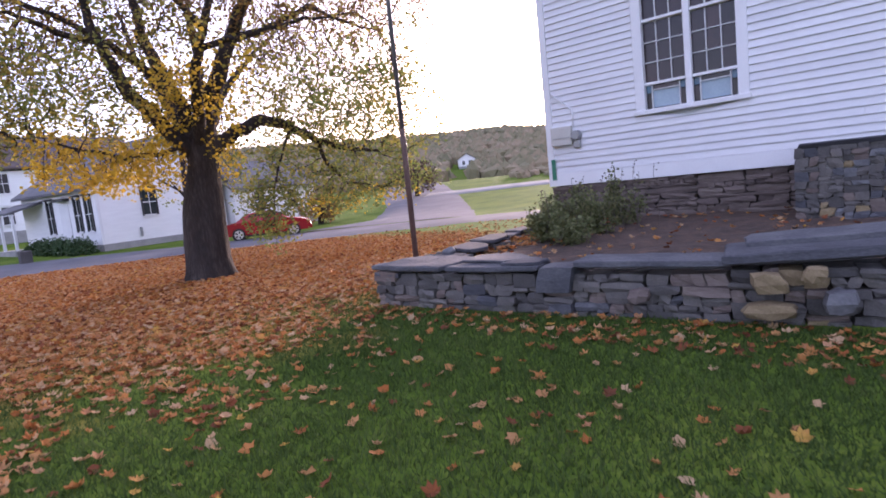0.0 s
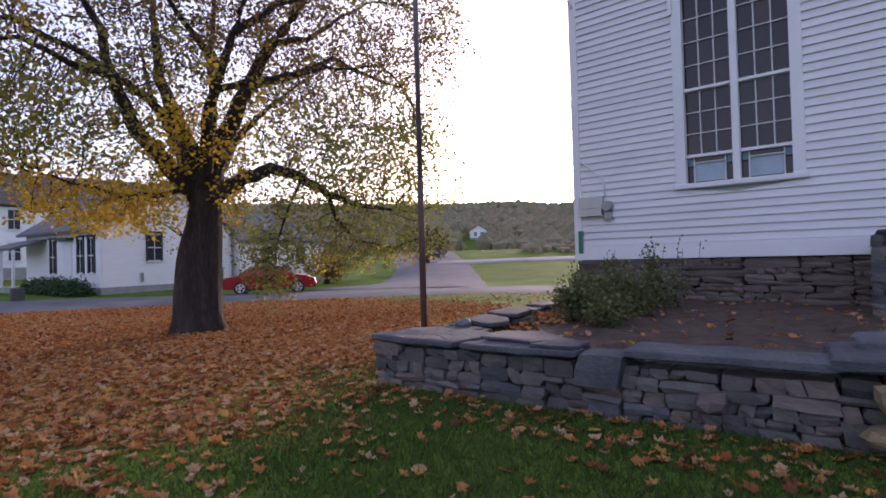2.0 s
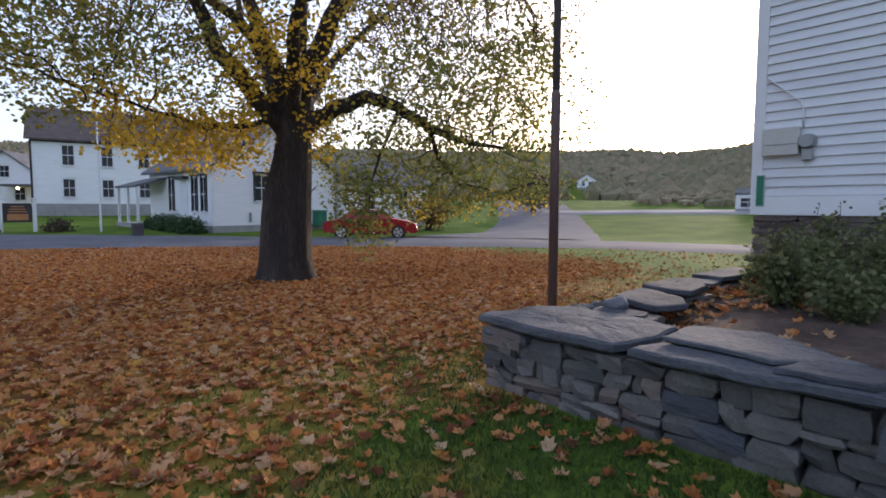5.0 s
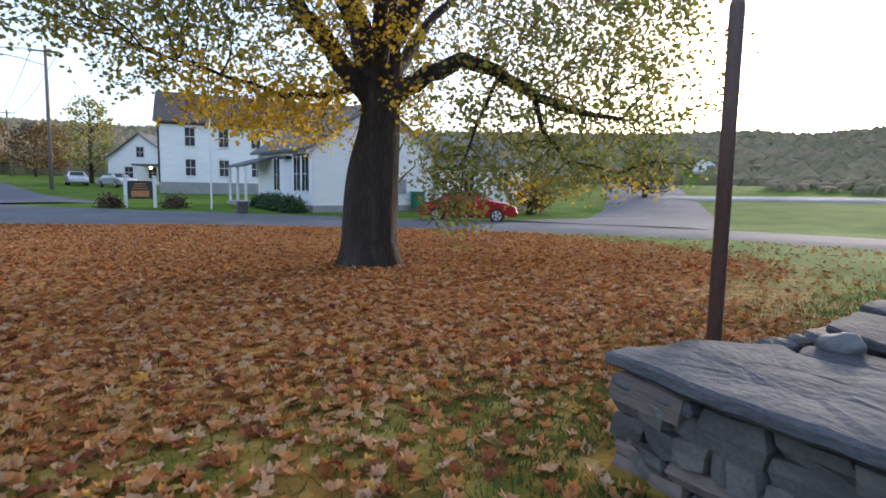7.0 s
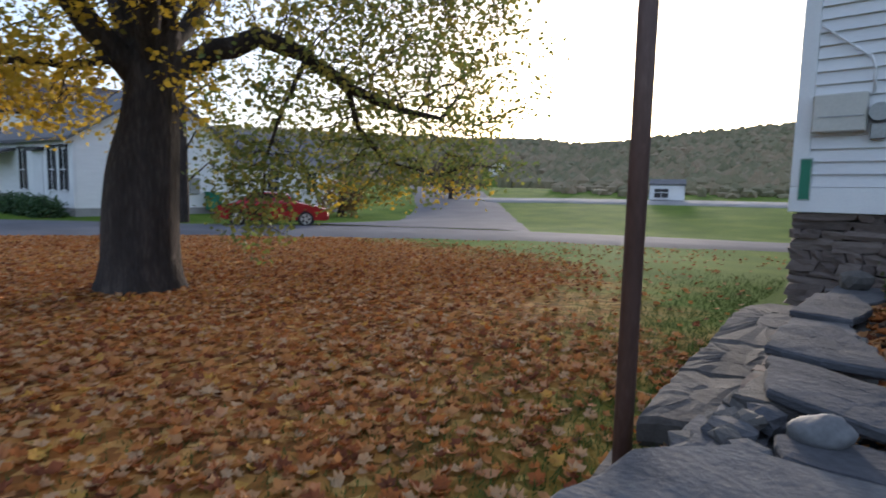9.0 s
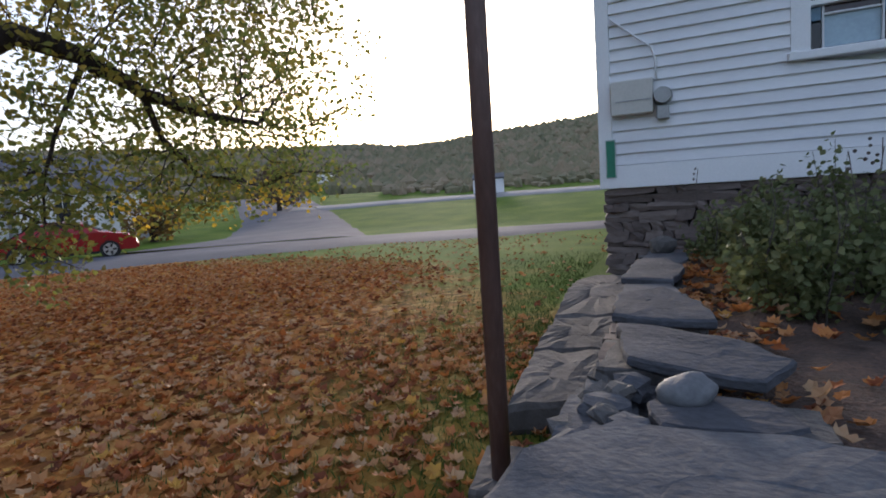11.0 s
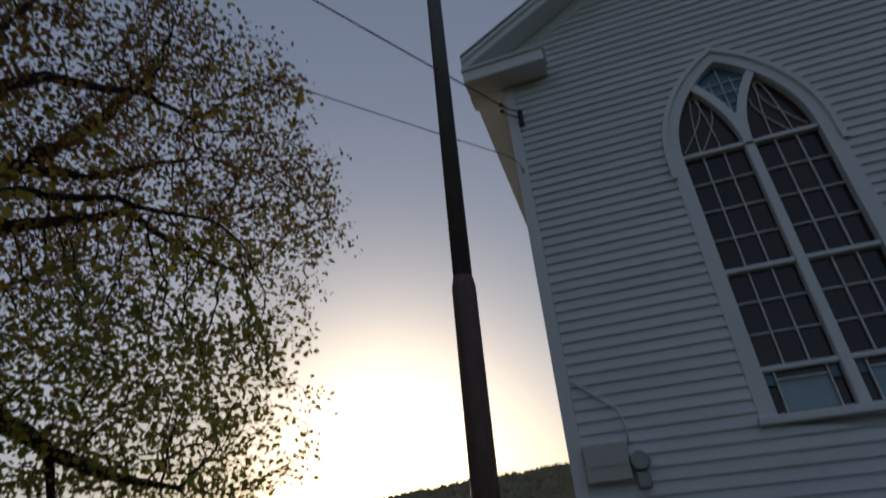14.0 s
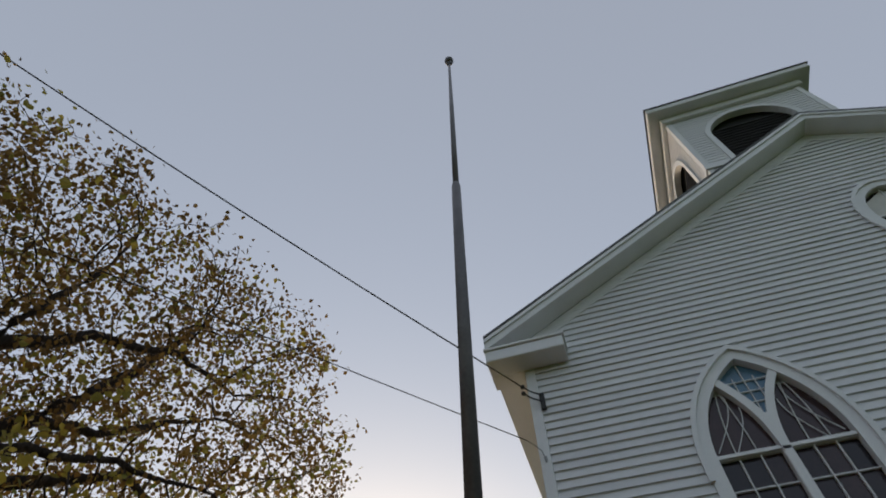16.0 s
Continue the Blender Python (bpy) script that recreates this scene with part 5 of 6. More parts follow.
part("lower_box", box_bm(0.60, 0.73, -0.11, -0.034, 1.88, 2.03, 0.01), METER_GREY, mb)
part("conduit", tube_bm([(0.60, -0.06, 2.32), (0.60, -0.06, 2.52), (0.56, -0.06, 2.66), (0.44, -0.055, 2.76), (0.28, -0.05, 2.90), (0.14, -0.05, 3.02)], 0.012, 8), TRIM, mb, "white painted cable", smooth=True)
sg = thing("number_sign", "narrow upright green reflective sign on the corner board", "sign", (0.10, -0.04, 1.28))
part("plate", box_bm(0.045, 0.155, -0.045, -0.036, 1.28, 1.71, 0.003), SIGN_GREEN, sg)
for x0, x1, z0, z1 in ((0.048, 0.053, 1.285, 1.705), (0.147, 0.152, 1.285, 1.705), (0.054, 0.146, 1.285, 1.290), (0.054, 0.146, 1.70, 1.705)):
    part("border", box_bm(x0, x1, -0.048, -0.0455, z0, z1), LEAD, sg)
br = thing("cable_bracket", "black iron cable bracket with insulators at the eave", "bracket", (0.14, -0.05, 6.9))
part("plate", box_bm(0.12, 0.19, -0.075, -0.036, 6.72, 7.02, 0.008), WIRE, br)
for k, zz in enumerate((6.98, 6.86)):
    part("arm", tube_bm([(0.15, -0.07, zz), (0.02, -0.16, zz + 0.02), (-0.08, -0.20, zz + 0.10)], 0.012, 6), WIRE, br)
    bm = bmesh.new()
    bmesh.ops.create_uvsphere(bm, u_segments=8, v_segments=6, radius=0.035, matrix=Matrix.Translation((-0.08, -0.20, zz + 0.10)))
    part("insulator", bm, WIRE, br)


def cable(name, a, b, sag, r, label):
    a, b = Vector(a), Vector(b)
    pts = [a.lerp(b, k / 24) - Vector((0, 0, sag * 4 * (k / 24) * (1 - k / 24))) for k in range(25)]
    o = part(name, tube_bm(pts, r, 6), WIRE, None)
    return tagged(o, label, "cable")


cable("cable", (-0.08, -0.20, 7.08), (-12.0, -14.0, 12.2), 0.34, 0.012, "black overhead cable strung from the church eave")
hook = thing("cable_hook", "small grey iron cable hook on the corner board", "hook", (0.05, -0.04, 5.95))
part("plate", box_bm(0.03, 0.07, -0.05, -0.036, 5.92, 6.0, 0.004), METER_GREY, hook)
part("arm", tube_bm([(0.05, -0.05, 5.96), (0.02, -0.09, 6.06), (-0.06, -0.16, 6.12), (-0.132, -0.25, 6.139)], 0.008, 6), METER_GREY, hook)
cable("cable", (-0.132, -0.25, 6.139), (-12.0, -14.0, 6.3), 0.1, 0.007, "thin grey overhead wire running to the corner hook")


# ---- shrubs and stems in the bed ----
def shrub(x, y, z, r, h, seed, leaf=0.045, n=900, label="bushy green shrub in the mulch bed"):
    rg = random.Random(seed)
    t = thing("shrub", label, "shrub", (x, y, z), "shrubs in the bed")
    stems = bmesh.new()
    spots = []
    for k in range(16):
        a, q = rg.uniform(0, math.tau), rg.uniform(0.2, 1.0)
        top = Vector((x + math.cos(a) * r * q, y + math.sin(a) * r * q, z + h * rg.uniform(0.55, 1.05) * (1 - 0.35 * q * q)))
        base = Vector((x + math.cos(a) * r * q * 0.3, y + math.sin(a) * r * q * 0.3, z - 0.06))
        pts = [base.lerp(top, j / 4) + Vector((rg.uniform(-1, 1), rg.uniform(-1, 1), 0)) * 0.02 for j in range(5)]
        tube_bm(pts, [0.006, 0.005, 0.004, 0.003, 0.002], 3, stems)
        for j in range(n // 64):
            u = rg.uniform(0.25, 1.0)
            spots.append((base.lerp(top, u), Vector((0, 0, 1))))
    part("stem", stems, TWIG, t)
    o = leaf_cloud("foliage", spots, leaf, rg, 4, 0.05, BED_SHRUB, t)
    tagged(o, "", kind="stuff")
    return t


for k, (x, y, r, h) in enumerate(((1.5, -3.05, 0.36, 0.78), (2.0, -2.5, 0.46, 0.86), (1.4, -1.9, 0.40, 0.85), (1.95, -1.35, 0.5, 1.0), (1.2, -1.1, 0.30, 0.62), (2.0, -3.3, 0.30, 0.5), (1.3, -2.5, 0.28, 0.7))):
    shrub(x, y, 0.42, r, h, 40 + k, 0.05, 1300)
rg = random.Random(8)
for k, (x, y, h) in enumerate(((1.00, -0.6, 0.95), (2.5, -2.1, 1.12), (2.1, -1.9, 1.05), (1.35, -2.9, 0.8), (1.6, -3.2, 0.82), (1.8, -2.7, 0.95), (2.65, -1.6, 1.05), (2.05, -2.2, 0.98), (2.25, -2.0, 1.02), (2.4, -1.7, 0.95), (1.55, -1.6, 0.8), (1.1, -1.3, 0.78))):
    t = thing("dry_stem", "tall dry flower stem with brown seed head", "plant", (x, y, 0.4), "dry stems in the bed")
    pts = [(x + 0.03 * math.sin(j + k), y + 0.02 * math.cos(j * 2), 0.36 + h * j / 6) for j in range(7)]
    part("stem", tube_bm(pts, [0.006, 0.006, 0.005, 0.005, 0.004, 0.003, 0.003], 4), TWIG, t)
    for q in range(3):
        bm = bmesh.new()
        bmesh.ops.create_icosphere(bm, subdivisions=1, radius=0.013, matrix=Matrix.Translation((x + rg.uniform(-0.06, 0.06), y + rg.uniform(-0.05, 0.05), 0.36 + h - 0.05 * q)))
        part("seed_head", bm, TWIG, t)


# ---- buildings across the road ----
def house(name, label, x, y, z, yaw, W, D, H, rise, roof_mat, ridge="y", parts=(), sill=0.5, over=0.35):
    """A gabled house: x along its near face, y back, eaves at H; ridge 'y' shows the gable in front, 'x' the eaves."""
    m = pose(x, y, z, 0, 0, yaw)
    h = thing(name, label, "house", (x, y, z))
    hb = lambda *a, **k: box_bm(*a, m=m, **k)
    part("foundation", hb(-0.03, W + 0.03, -0.03, D + 0.03, -1.5, sill - 0.002), CONCRETE, h, "grey stone foundation")
    if ridge == "y":
        part("wall", prism_bm([(0, sill), (W, sill), (W, H), (W / 2, H + rise), (0, H)], 0, D, "y", m), HOUSE_WHITE, h)
        s = rise / (W / 2)
        for e in (0, 1):
            xa, xb = (-over, W / 2) if e == 0 else (W + over, W / 2)
            za = H - over * s
            part("roof", prism_bm([(xa, za + 0.03), (xb, H + rise + 0.03), (xb, H + rise + 0.16), (xa, za + 0.16)], -over, D + over, "y", m), roof_mat, h)
            part("rake_board", prism_bm([(xa, za - 0.18), (xb, H + rise - 0.18), (xb, H + rise + 0.026), (xa, za + 0.026)], -0.06, -0.004, "y", m), TRIM, h)
    else:
        part("wall", prism_bm([(0, sill), (D, sill), (D, H), (D / 2, H + rise), (0, H)], 0, W, "x", m), HOUSE_WHITE, h)
        s = rise / (D / 2)
        for e in (0, 1):
            ya, yb = (-over, D / 2) if e == 0 else (D + over, D / 2)
            za = H - over * s
            part("roof", prism_bm([(ya, za + 0.03), (yb, H + rise + 0.03), (yb, H + rise + 0.16), (ya, za + 0.16)], -over, W + over, "x", m), roof_mat, h)
        part("eave_board", hb(-0.05, W + 0.05, -0.08, -0.004, H - 0.28, H - 0.06), SHUTTER if roof_mat is SHINGLE_BROWN else TRIM, h)
    for cx in (0, W):
        part("corner_board", hb(cx - 0.07, cx + 0.07, -0.035, 0.07, sill, H - 0.3), SHUTTER if name == "farmhouse" and cx == 0 else TRIM, h)
    n = int((H - sill - 0.3) / 0.28)
    return h, m


def house_window(h, m, face, u, z0, w, hh, hood=False, mat=None):
    """A sash window on the front ('f', along x) or left side ('l', along y)."""
    def hb(a, b, d0, d1, za, zb):
        return box_bm(a, b, d0, d1, za, zb, 0, None, m) if face == "f" else box_bm(d0, d1, a, b, za, zb, 0, None, m)
    wn = part("window", hb(u - w / 2, u + w / 2, -0.03, 0.05, z0, z0 + hh), mat or WINDOW_GLASS, h)
    for a, b in ((u - w / 2 - 0.09, u - w / 2), (u + w / 2, u + w / 2 + 0.09)):
        part("frame", hb(a, b, -0.06, 0.04, z0 - 0.05, z0 + hh + 0.1), TRIM if not hood else SHUTTER, wn)
    part("sill", hb(u - w / 2 - 0.12, u + w / 2 + 0.12, -0.1, 0.04, z0 - 0.1, z0 - 0.052), TRIM, wn)
    part("lintel", hb(u - w / 2 - 0.13, u + w / 2 + 0.13, -0.12 if hood else -0.06, 0.04, z0 + hh + 0.102, z0 + hh + 0.2), SHUTTER if hood else TRIM, wn)
    part("rail", hb(u - w / 2, u + w / 2, -0.05, -0.032, z0 + hh / 2 - 0.025, z0 + hh / 2 + 0.025), TRIM, wn)
    part("rail", hb(u - 0.015, u + 0.015, -0.048, -0.034, z0, z0 + hh), TRIM, wn)


# small white house with hooded windows, corner towards the green
h2, m2 = house("cottage", "white clapboard cottage with dark hooded windows and porch", -25.8, 0.2, 0.05, 99.8, 7.6, 7.8, 3.25, 2.5, SHINGLE, "y", sill=0.22)
house_window(h2, m2, "f", 2.75, 1.55, 0.75, 1.35, True)
for u in (0.85, 1.9, 4.7):
    house_window(h2, m2, "l", u, 1.0, 0.5, 1.7, True)
part("door", box_bm(-0.05, 0.05, 2.75, 3.65, 0.4, 2.5, 0, None, m2), TRIM, h2, "white panelled door")
part("door_hood", box_bm(-0.35, 0.0, 2.6, 3.8, 2.68, 2.83, 0, None, m2), SHUTTER, h2)
part("porch_roof", prism_bm([(-1.7, 2.25), (0.0, 2.75), (0.0, 2.87), (-1.7, 2.37)], 5.4, 8.4, "y", m2), SHINGLE, h2, "dark sloping porch roof")
for yy in (5.5, 6.9, 8.3):
    part("porch_post", box_bm(-1.6, -1.48, yy - 0.06, yy + 0.06, 0.2, 2.27, 0, None, m2), TRIM, h2)
part("porch_floor", box_bm(-1.7, 0, 5.4, 8.4, -0.6, 0.3, 0, None, m2), CONCRETE, h2)
part("service_panel", box_bm(5.2, 5.7, -0.12, -0.004, 0.9, 1.7, 0, None, m2), METER_GREY, h2)
part("vent_pipe", box_bm(2.0, 2.1, -0.1, -0.004, 0.4, 0.9, 0, None, m2), METER_GREY, h2)
w2, mw = house("cottage_wing", "low white wing with grey roof joined to the cottage", -26.6, 8.1, 0.05, 97, 7.0, 6.0, 2.7, 1.75, SHINGLE, "x", sill=0.35)
house_window(w2, mw, "f", 2.0, 1.1, 0.8, 1.2)
house_window(w2, mw, "f", 4.8, 1.1, 0.8, 1.2)

# tall white farmhouse with brown roof behind
h1, m1 = house("farmhouse", "two-storey white farmhouse with brown roof and dark windows", -47.8, -6.2, 0.25, 85, 17.0, 8.5, 6.1, 2.7, SHINGLE_BROWN, "x", sill=1.2)
for k in range(5):
    house_window(h1, m1, "f", 2.3 + 2.55 * k, 4.15, 0.72, 1.45, False, SHUTTER)
    house_window(h1, m1, "f", 2.3 + 2.55 * k, 1.75, 0.72, 1.3, False, SHUTTER)
part("chimney", box_bm(8.2, 8.9, 3.9, 4.6, 7.5, 9.2, 0.02, None, m1), FOUND, h1, "dark brick chimney")

# gable house further along the street
h0, m0 = house("street_house", "white gabled house with grey roof along the far street", -69.5, -10.6, 0.9, 62, 7.0, 10.0, 3.2, 2.6, SHINGLE, "y", sill=0.3)
house_window(h0, m0, "f", 2.2, 1.0, 0.9, 1.2)
house_window(h0, m0, "f", 4.8, 1.0, 0.9, 1.2)
house_window(h0, m0, "f", 3.5, 3.3, 0.8, 1.1)
part("porch_roof", box_bm(3.8, 7.6, -2.4, 0.0, 2.3, 2.5, 0, None, m0), SHINGLE, h0, "dark flat porch roof")
for xx in (4.0, 7.3):
    part("porch_post", box_bm(xx, xx + 0.15, -2.3, -2.15, 0.0, 2.3, 0, None, m0), TRIM, h0)
lamp = thing("porch_lamp", "lit warm porch lamp under the dark porch roof", "lamp", (-66.0, -8.4, 2.9))
bm = bmesh.new()
bmesh.ops.create_uvsphere(bm, u_segments=10, v_segments=8, radius=0.16, matrix=m0 @ Matrix.Translation((5.2, -1.2, 2.12)))
part("bulb", bm, LAMP_GLOW, lamp)

# white house on the hillside, and a small shed by the upper road
hf, mf = house("hill_house", "small white house on the far hillside", -96.0, 122.0, ground_z(-96, 122) + 0.2, 40, 5.0, 6.0, 2.6, 1.6, SHINGLE, "y")
house_window(hf, mf, "f", 1.5, 1.0, 0.8, 1.1)
house_window(hf, mf, "f", 3.4, 1.0, 0.8, 1.1)
hs, ms = house("shed", "small white shed with a dark square opening", -15.6, 36.2, ground_z(-15, 36) + 0.05, 18, 2.4, 2.2, 1.25, 0.35, SHINGLE, "x", sill=0.12, over=0.12)
house_window(hs, ms, "f", 0.8, 0.3, 1.0, 0.75, False, SHUTTER)


# ---- red coupe ----
def red_car(x, y, z, yaw, paint, label, group=""):
    m = pose(x, y, z, 0, 0, yaw)
    c = thing("car", label, "car", (x, y, z), group)
    prof = [(-2.15, 0.42), (-2.18, 0.62), (-2.05, 0.80), (-1.45, 0.93), (-0.85, 1.30), (-0.20, 1.38), (0.45, 1.32), (1.05, 0.98), (1.75, 0.86), (2.12, 0.68), (2.18, 0.45), (2.10, 0.26), (-2.08, 0.26)]
    bm = bmesh.new()
    rows = []
    for w, inset in ((-0.84, 0.10), (-0.80, 0.04), (-0.62, 0.0), (0.62, 0.0), (0.80, 0.04), (0.84, 0.10)):
        rows.append([bm.verts.new((px * (1 - inset * 0.12), w * (0.80 if pz > 1.0 else 1.0), pz - (inset * 0.5 if pz > 0.8 else -inset * 0.2))) for px, pz in prof])
    for a, b in zip(rows, rows[1:]):
        for k in range(len(prof)):
            bm.faces.new((a[k], a[(k + 1) % len(prof)], b[(k + 1) % len(prof)], b[k]))
    bm.faces.new(rows[0][::-1]); bm.faces.new(rows[-1])
    bm.transform(m)
    part("body", bm, paint, c)
    for s in (-1, 1):
        gl = [(-0.95, 1.0), (-0.72, 1.24), (-0.18, 1.31), (0.40, 1.26), (0.82, 1.0)]
        part("side_window", prism_bm(gl, s * 0.70, s * 0.745, "y", m), WINDOW_GLASS, c)
    for px, za, zb, xa in ((1.06, 1.0, 1.28, 0.55), (-1.34, 1.0, 1.27, -0.92)):
        bm = bmesh.new()
        q = [bm.verts.new(m @ Vector(p)) for p in ((px, -0.62, za - 0.01), (px, 0.62, za - 0.01), (xa, 0.5, zb + 0.04), (xa, -0.5, zb + 0.04))]
        bm.faces.new(q)
        bmesh.ops.solidify(bm, geom=bm.faces[:], thickness=-0.02)
        part("windscreen" if px > 0 else "rear_window", bm, WINDOW_GLASS, c)
    for px in (-1.32, 1.30):
        for s in (-1, 1):
            mt = m @ Matrix.Translation((px, s * 0.76, 0.32)) @ Matrix.Rotation(radians(90), 4, "X")
            bm = bmesh.new()
            bmesh.ops.create_cone(bm, cap_ends=True, segments=22, radius1=0.325, radius2=0.325, depth=0.22, matrix=mt)
            bmesh.ops.bevel(bm, geom=[e for e in bm.edges if len(e.link_faces) == 2 and e.calc_face_angle(0) > 1], offset=0.03, segments=2, affect="EDGES")
            wh = part("wheel", bm, RUBBER, c)
            bm = bmesh.new()
            bmesh.ops.create_cone(bm, cap_ends=True, segments=20, radius1=0.215, radius2=0.215, depth=0.235, matrix=mt)
            part("rim", bm, CHROME, wh, "bright alloy rim")
            for k in range(5):
                part("rim_slot", box_bm(0.08, 0.19, -0.035, 0.035, -0.121, 0.121, 0, None, mt @ Matrix.Rotation(k * math.tau / 5, 4, "Z")), RUBBER, wh)
    for s in (-1, 1):
        part("headlight", box_bm(1.96, 2.13, s * 0.66 - 0.14, s * 0.66 + 0.14, 0.56, 0.70, 0.02, None, m), CHROME, c)
        part("tail_light", box_bm(-2.16, -2.06, s * 0.66 - 0.14, s * 0.66 + 0.14, 0.62, 0.76, 0.02, None, m), CAR_RED, c)
    part("bumper", box_bm(2.02, 2.2, -0.75, 0.75, 0.3, 0.48, 0.03, None, m), paint, c)
    part("lower_trim", box_bm(-0.95, 0.95, -0.83, 0.83, 0.2, 0.29, 0.01, None, m), RUBBER, c)
    return c


red_car(-19.15, 5.5, ground_z(-19.15, 5.5) + 0.0, 53, CAR_RED, "dark red coupe with bright alloy wheels parked by the road")
CAR_SILVER = material("silver_car_paint", [(0, (0.36, 0.37, 0.38)), (1, (0.46, 0.46, 0.47))], 1, 20, 0.25, 0.0, metal=0.4)
red_car(-64.0, -13.2, ground_z(-64, -13.2) + 0.03, 10, CAR_SILVER, "small silver car parked along the far street")
red_car(-60.0, -9.6, ground_z(-60, -9.6), 30, CAR_SILVER, "silver car parked beside the far house")


# ---- street furniture ----
def utility_pole(x, y, h, lean, label, arm=None):
    z = ground_z(x, y)
    p = thing("utility_pole", label, "utility pole", (x, y, z))
    top = (x + lean, y, z + h)
    part("shaft", tube_bm([(x, y, z - 0.5), top], [0.17, 0.11], 12), POST_WOOD, p, smooth=True)
    part("crossarm", box_bm(-0.06, 0.06, -1.1, 1.1, -0.06, 0.06, 0.01, None, Matrix.Translation((top[0] + 0.15, top[1], top[2] - 0.5))), POST_WOOD, p)
    if arm:
        a = Vector(top) - Vector((0, 0, arm))
        part("lamp_arm", tube_bm([a, a + Vector((0.4, -1.5, 0.35)), a + Vector((0.6, -2.6, 0.45))], 0.035, 6), METER_GREY, p)
        part("lamp_head", box_bm(-0.12, 0.12, -0.35, 0.2, -0.06, 0.06, 0.03, None, Matrix.Translation(a + Vector((0.6, -2.8, 0.43)))), METER_GREY, p)
    return Vector(top)


u1 = utility_pole(-52.4, -13.9, 11.5, -0.8, "leaning wooden utility pole with street lamp arm", 1.6)
u3 = utility_pole(-12.0, -14.0, 12.2, 0.0, "wooden utility pole carrying the church cable")
u4 = utility_pole(-110.0, -26.0, 10.5, 0.3, "distant wooden utility pole along the street")
for dy in (-0.9, 0.9):
    cable("cable", u1 + Vector((0.15, dy, -0.4)), u4 + Vector((0.15, dy, -0.4)), 0.8, 0.02, "black overhead line along the far street")
    cable("cable", u1 + Vector((0.15, dy, -0.4)), (-46, -62, 11), 0.8, 0.02, "black overhead line crossing the far street")
gz = ground_z(-29.8, -7.5)
sb = thing("village_sign", "dark and orange signboard between two white posts", "sign", (-29.8, -7.55, gz))
for yy in (-8.2, -6.9):
    part("post", box_bm(-29.86, -29.70, yy - 0.08, yy + 0.08, gz - 0.3, gz + 1.55, 0.015), TRIM, sb)
    part("post_cap", box_bm(-29.89, -29.67, yy - 0.11, yy + 0.11, gz + 1.552, gz + 1.62, 0.015), TRIM, sb)
part("board", box_bm(-29.81, -29.75, -8.1, -7.0, gz + 0.45, gz + 1.35, 0.01), SHUTTER, sb)
part("panel", box_bm(-29.748, -29.735, -7.95, -7.15, gz + 0.55, gz + 0.85), SIGN_ORANGE, sb)
for k in range(3):
    part("mark", box_bm(-29.748, -29.736, -7.9 + 0.05 * k, -7.2 - 0.05 * k, gz + 0.93 + k * 0.12, gz + 0.98 + k * 0.12), SIGN_ORANGE, sb)
gz = ground_z(-28.4, -4.35)
wf = thing("white_flagpole", "slim white flagpole on the far lawn", "flagpole", (-28.4, -4.35, gz))
part("shaft", tube_bm([(-28.4, -4.35, gz - 0.3), (-28.4, -4.35, gz + 6.5)], [0.05, 0.03], 10), TRIM, wf)
part("truck", box_bm(-28.45, -28.35, -4.4, -4.3, gz + 6.5, gz + 6.58, 0.02), TRIM, wf)
gz = ground_z(-24.6, -3.4)
stn = part("stone_marker", box_bm(-24.85, -24.4, -3.65, -3.2, gz - 0.1, gz + 0.62, 0.04), STONE, None)
tagged(stn, "squat dark stone marker on the roadside lawn", "stone marker")
bn = thing("bin", "green plastic bin against the cottage wall", "bin", tuple(m2 @ Vector((6.3, -0.4, 0.2))))
part("body", box_bm(6.0, 6.6, -0.7, -0.1, 0.1, 0.95, 0.04, None, m2), SIGN_GREEN, bn)
part("lid", box_bm(5.96, 6.64, -0.74, -0.06, 0.954, 1.02, 0.02, None, m2), SIGN_GREEN, bn)


def clump(name, label, cat, x, y, z, rx, ry, h, seed, mat, leaf, n, group=""):
    """A bush: stems inside a shell of many leaves with an uneven outline."""
    rg = random.Random(seed)
    t = thing(name, label, cat, (x, y, z), group)
    st = bmesh.new()
    spots = []
    for k in range(n):
        a, e = rg.uniform(0, math.tau), math.acos(rg.uniform(-0.2, 1))
        f = (0.75 + 0.3 * noise.noise((math.cos(a) * 2 + seed, math.sin(a) * 2, e * 2))) * rg.uniform(0.6, 1.05)
        spots.append((Vector((x + rx * f * math.sin(e) * math.cos(a), y + ry * f * math.sin(e) * math.sin(a), z + h * (0.08 + max(0, f * math.cos(e))))), Vector((0, 0, 1))))
    for k in range(6):
        tube_bm([(x, y, z - 0.2), spots[k * 7][0]], [0.03, 0.01], 4, st)
    part("stem", st, TWIG, t)
    tagged(leaf_cloud("foliage", spots, leaf, rg, 4, leaf * 0.9, mat, t), "", kind="stuff")
    return t


SHRUB_BROWN = translucent(material("brown_bush_leaf", [(0, (0.04, 0.03, 0.02)), (1, (0.12, 0.075, 0.05))], 2, 10, 0.7, 0.0, "island", 0.6), 0.2)
for k, (x, y, r) in enumerate(((-29.6, -8.9, 0.75), (-29.5, -6.0, 0.8))):
    clump("bush", "rounded dark brown bush beside the village sign", "bush", x, y, ground_z(x, y), r, r, 0.85, 60 + k, SHRUB_BROWN, 0.12, 160, "bushes by the sign")
for k in range(5):
    p = m2 @ Vector((-0.95, 0.3 + 1.05 * k, 0))
    clump("hedge_bush", "clipped dark green hedge bush below the cottage windows", "hedge", p.x, p.y, ground_z(p.x, p.y), 0.75, 0.9, 0.95, 70 + k, SHRUB, 0.10, 420, "hedge along the cottage")


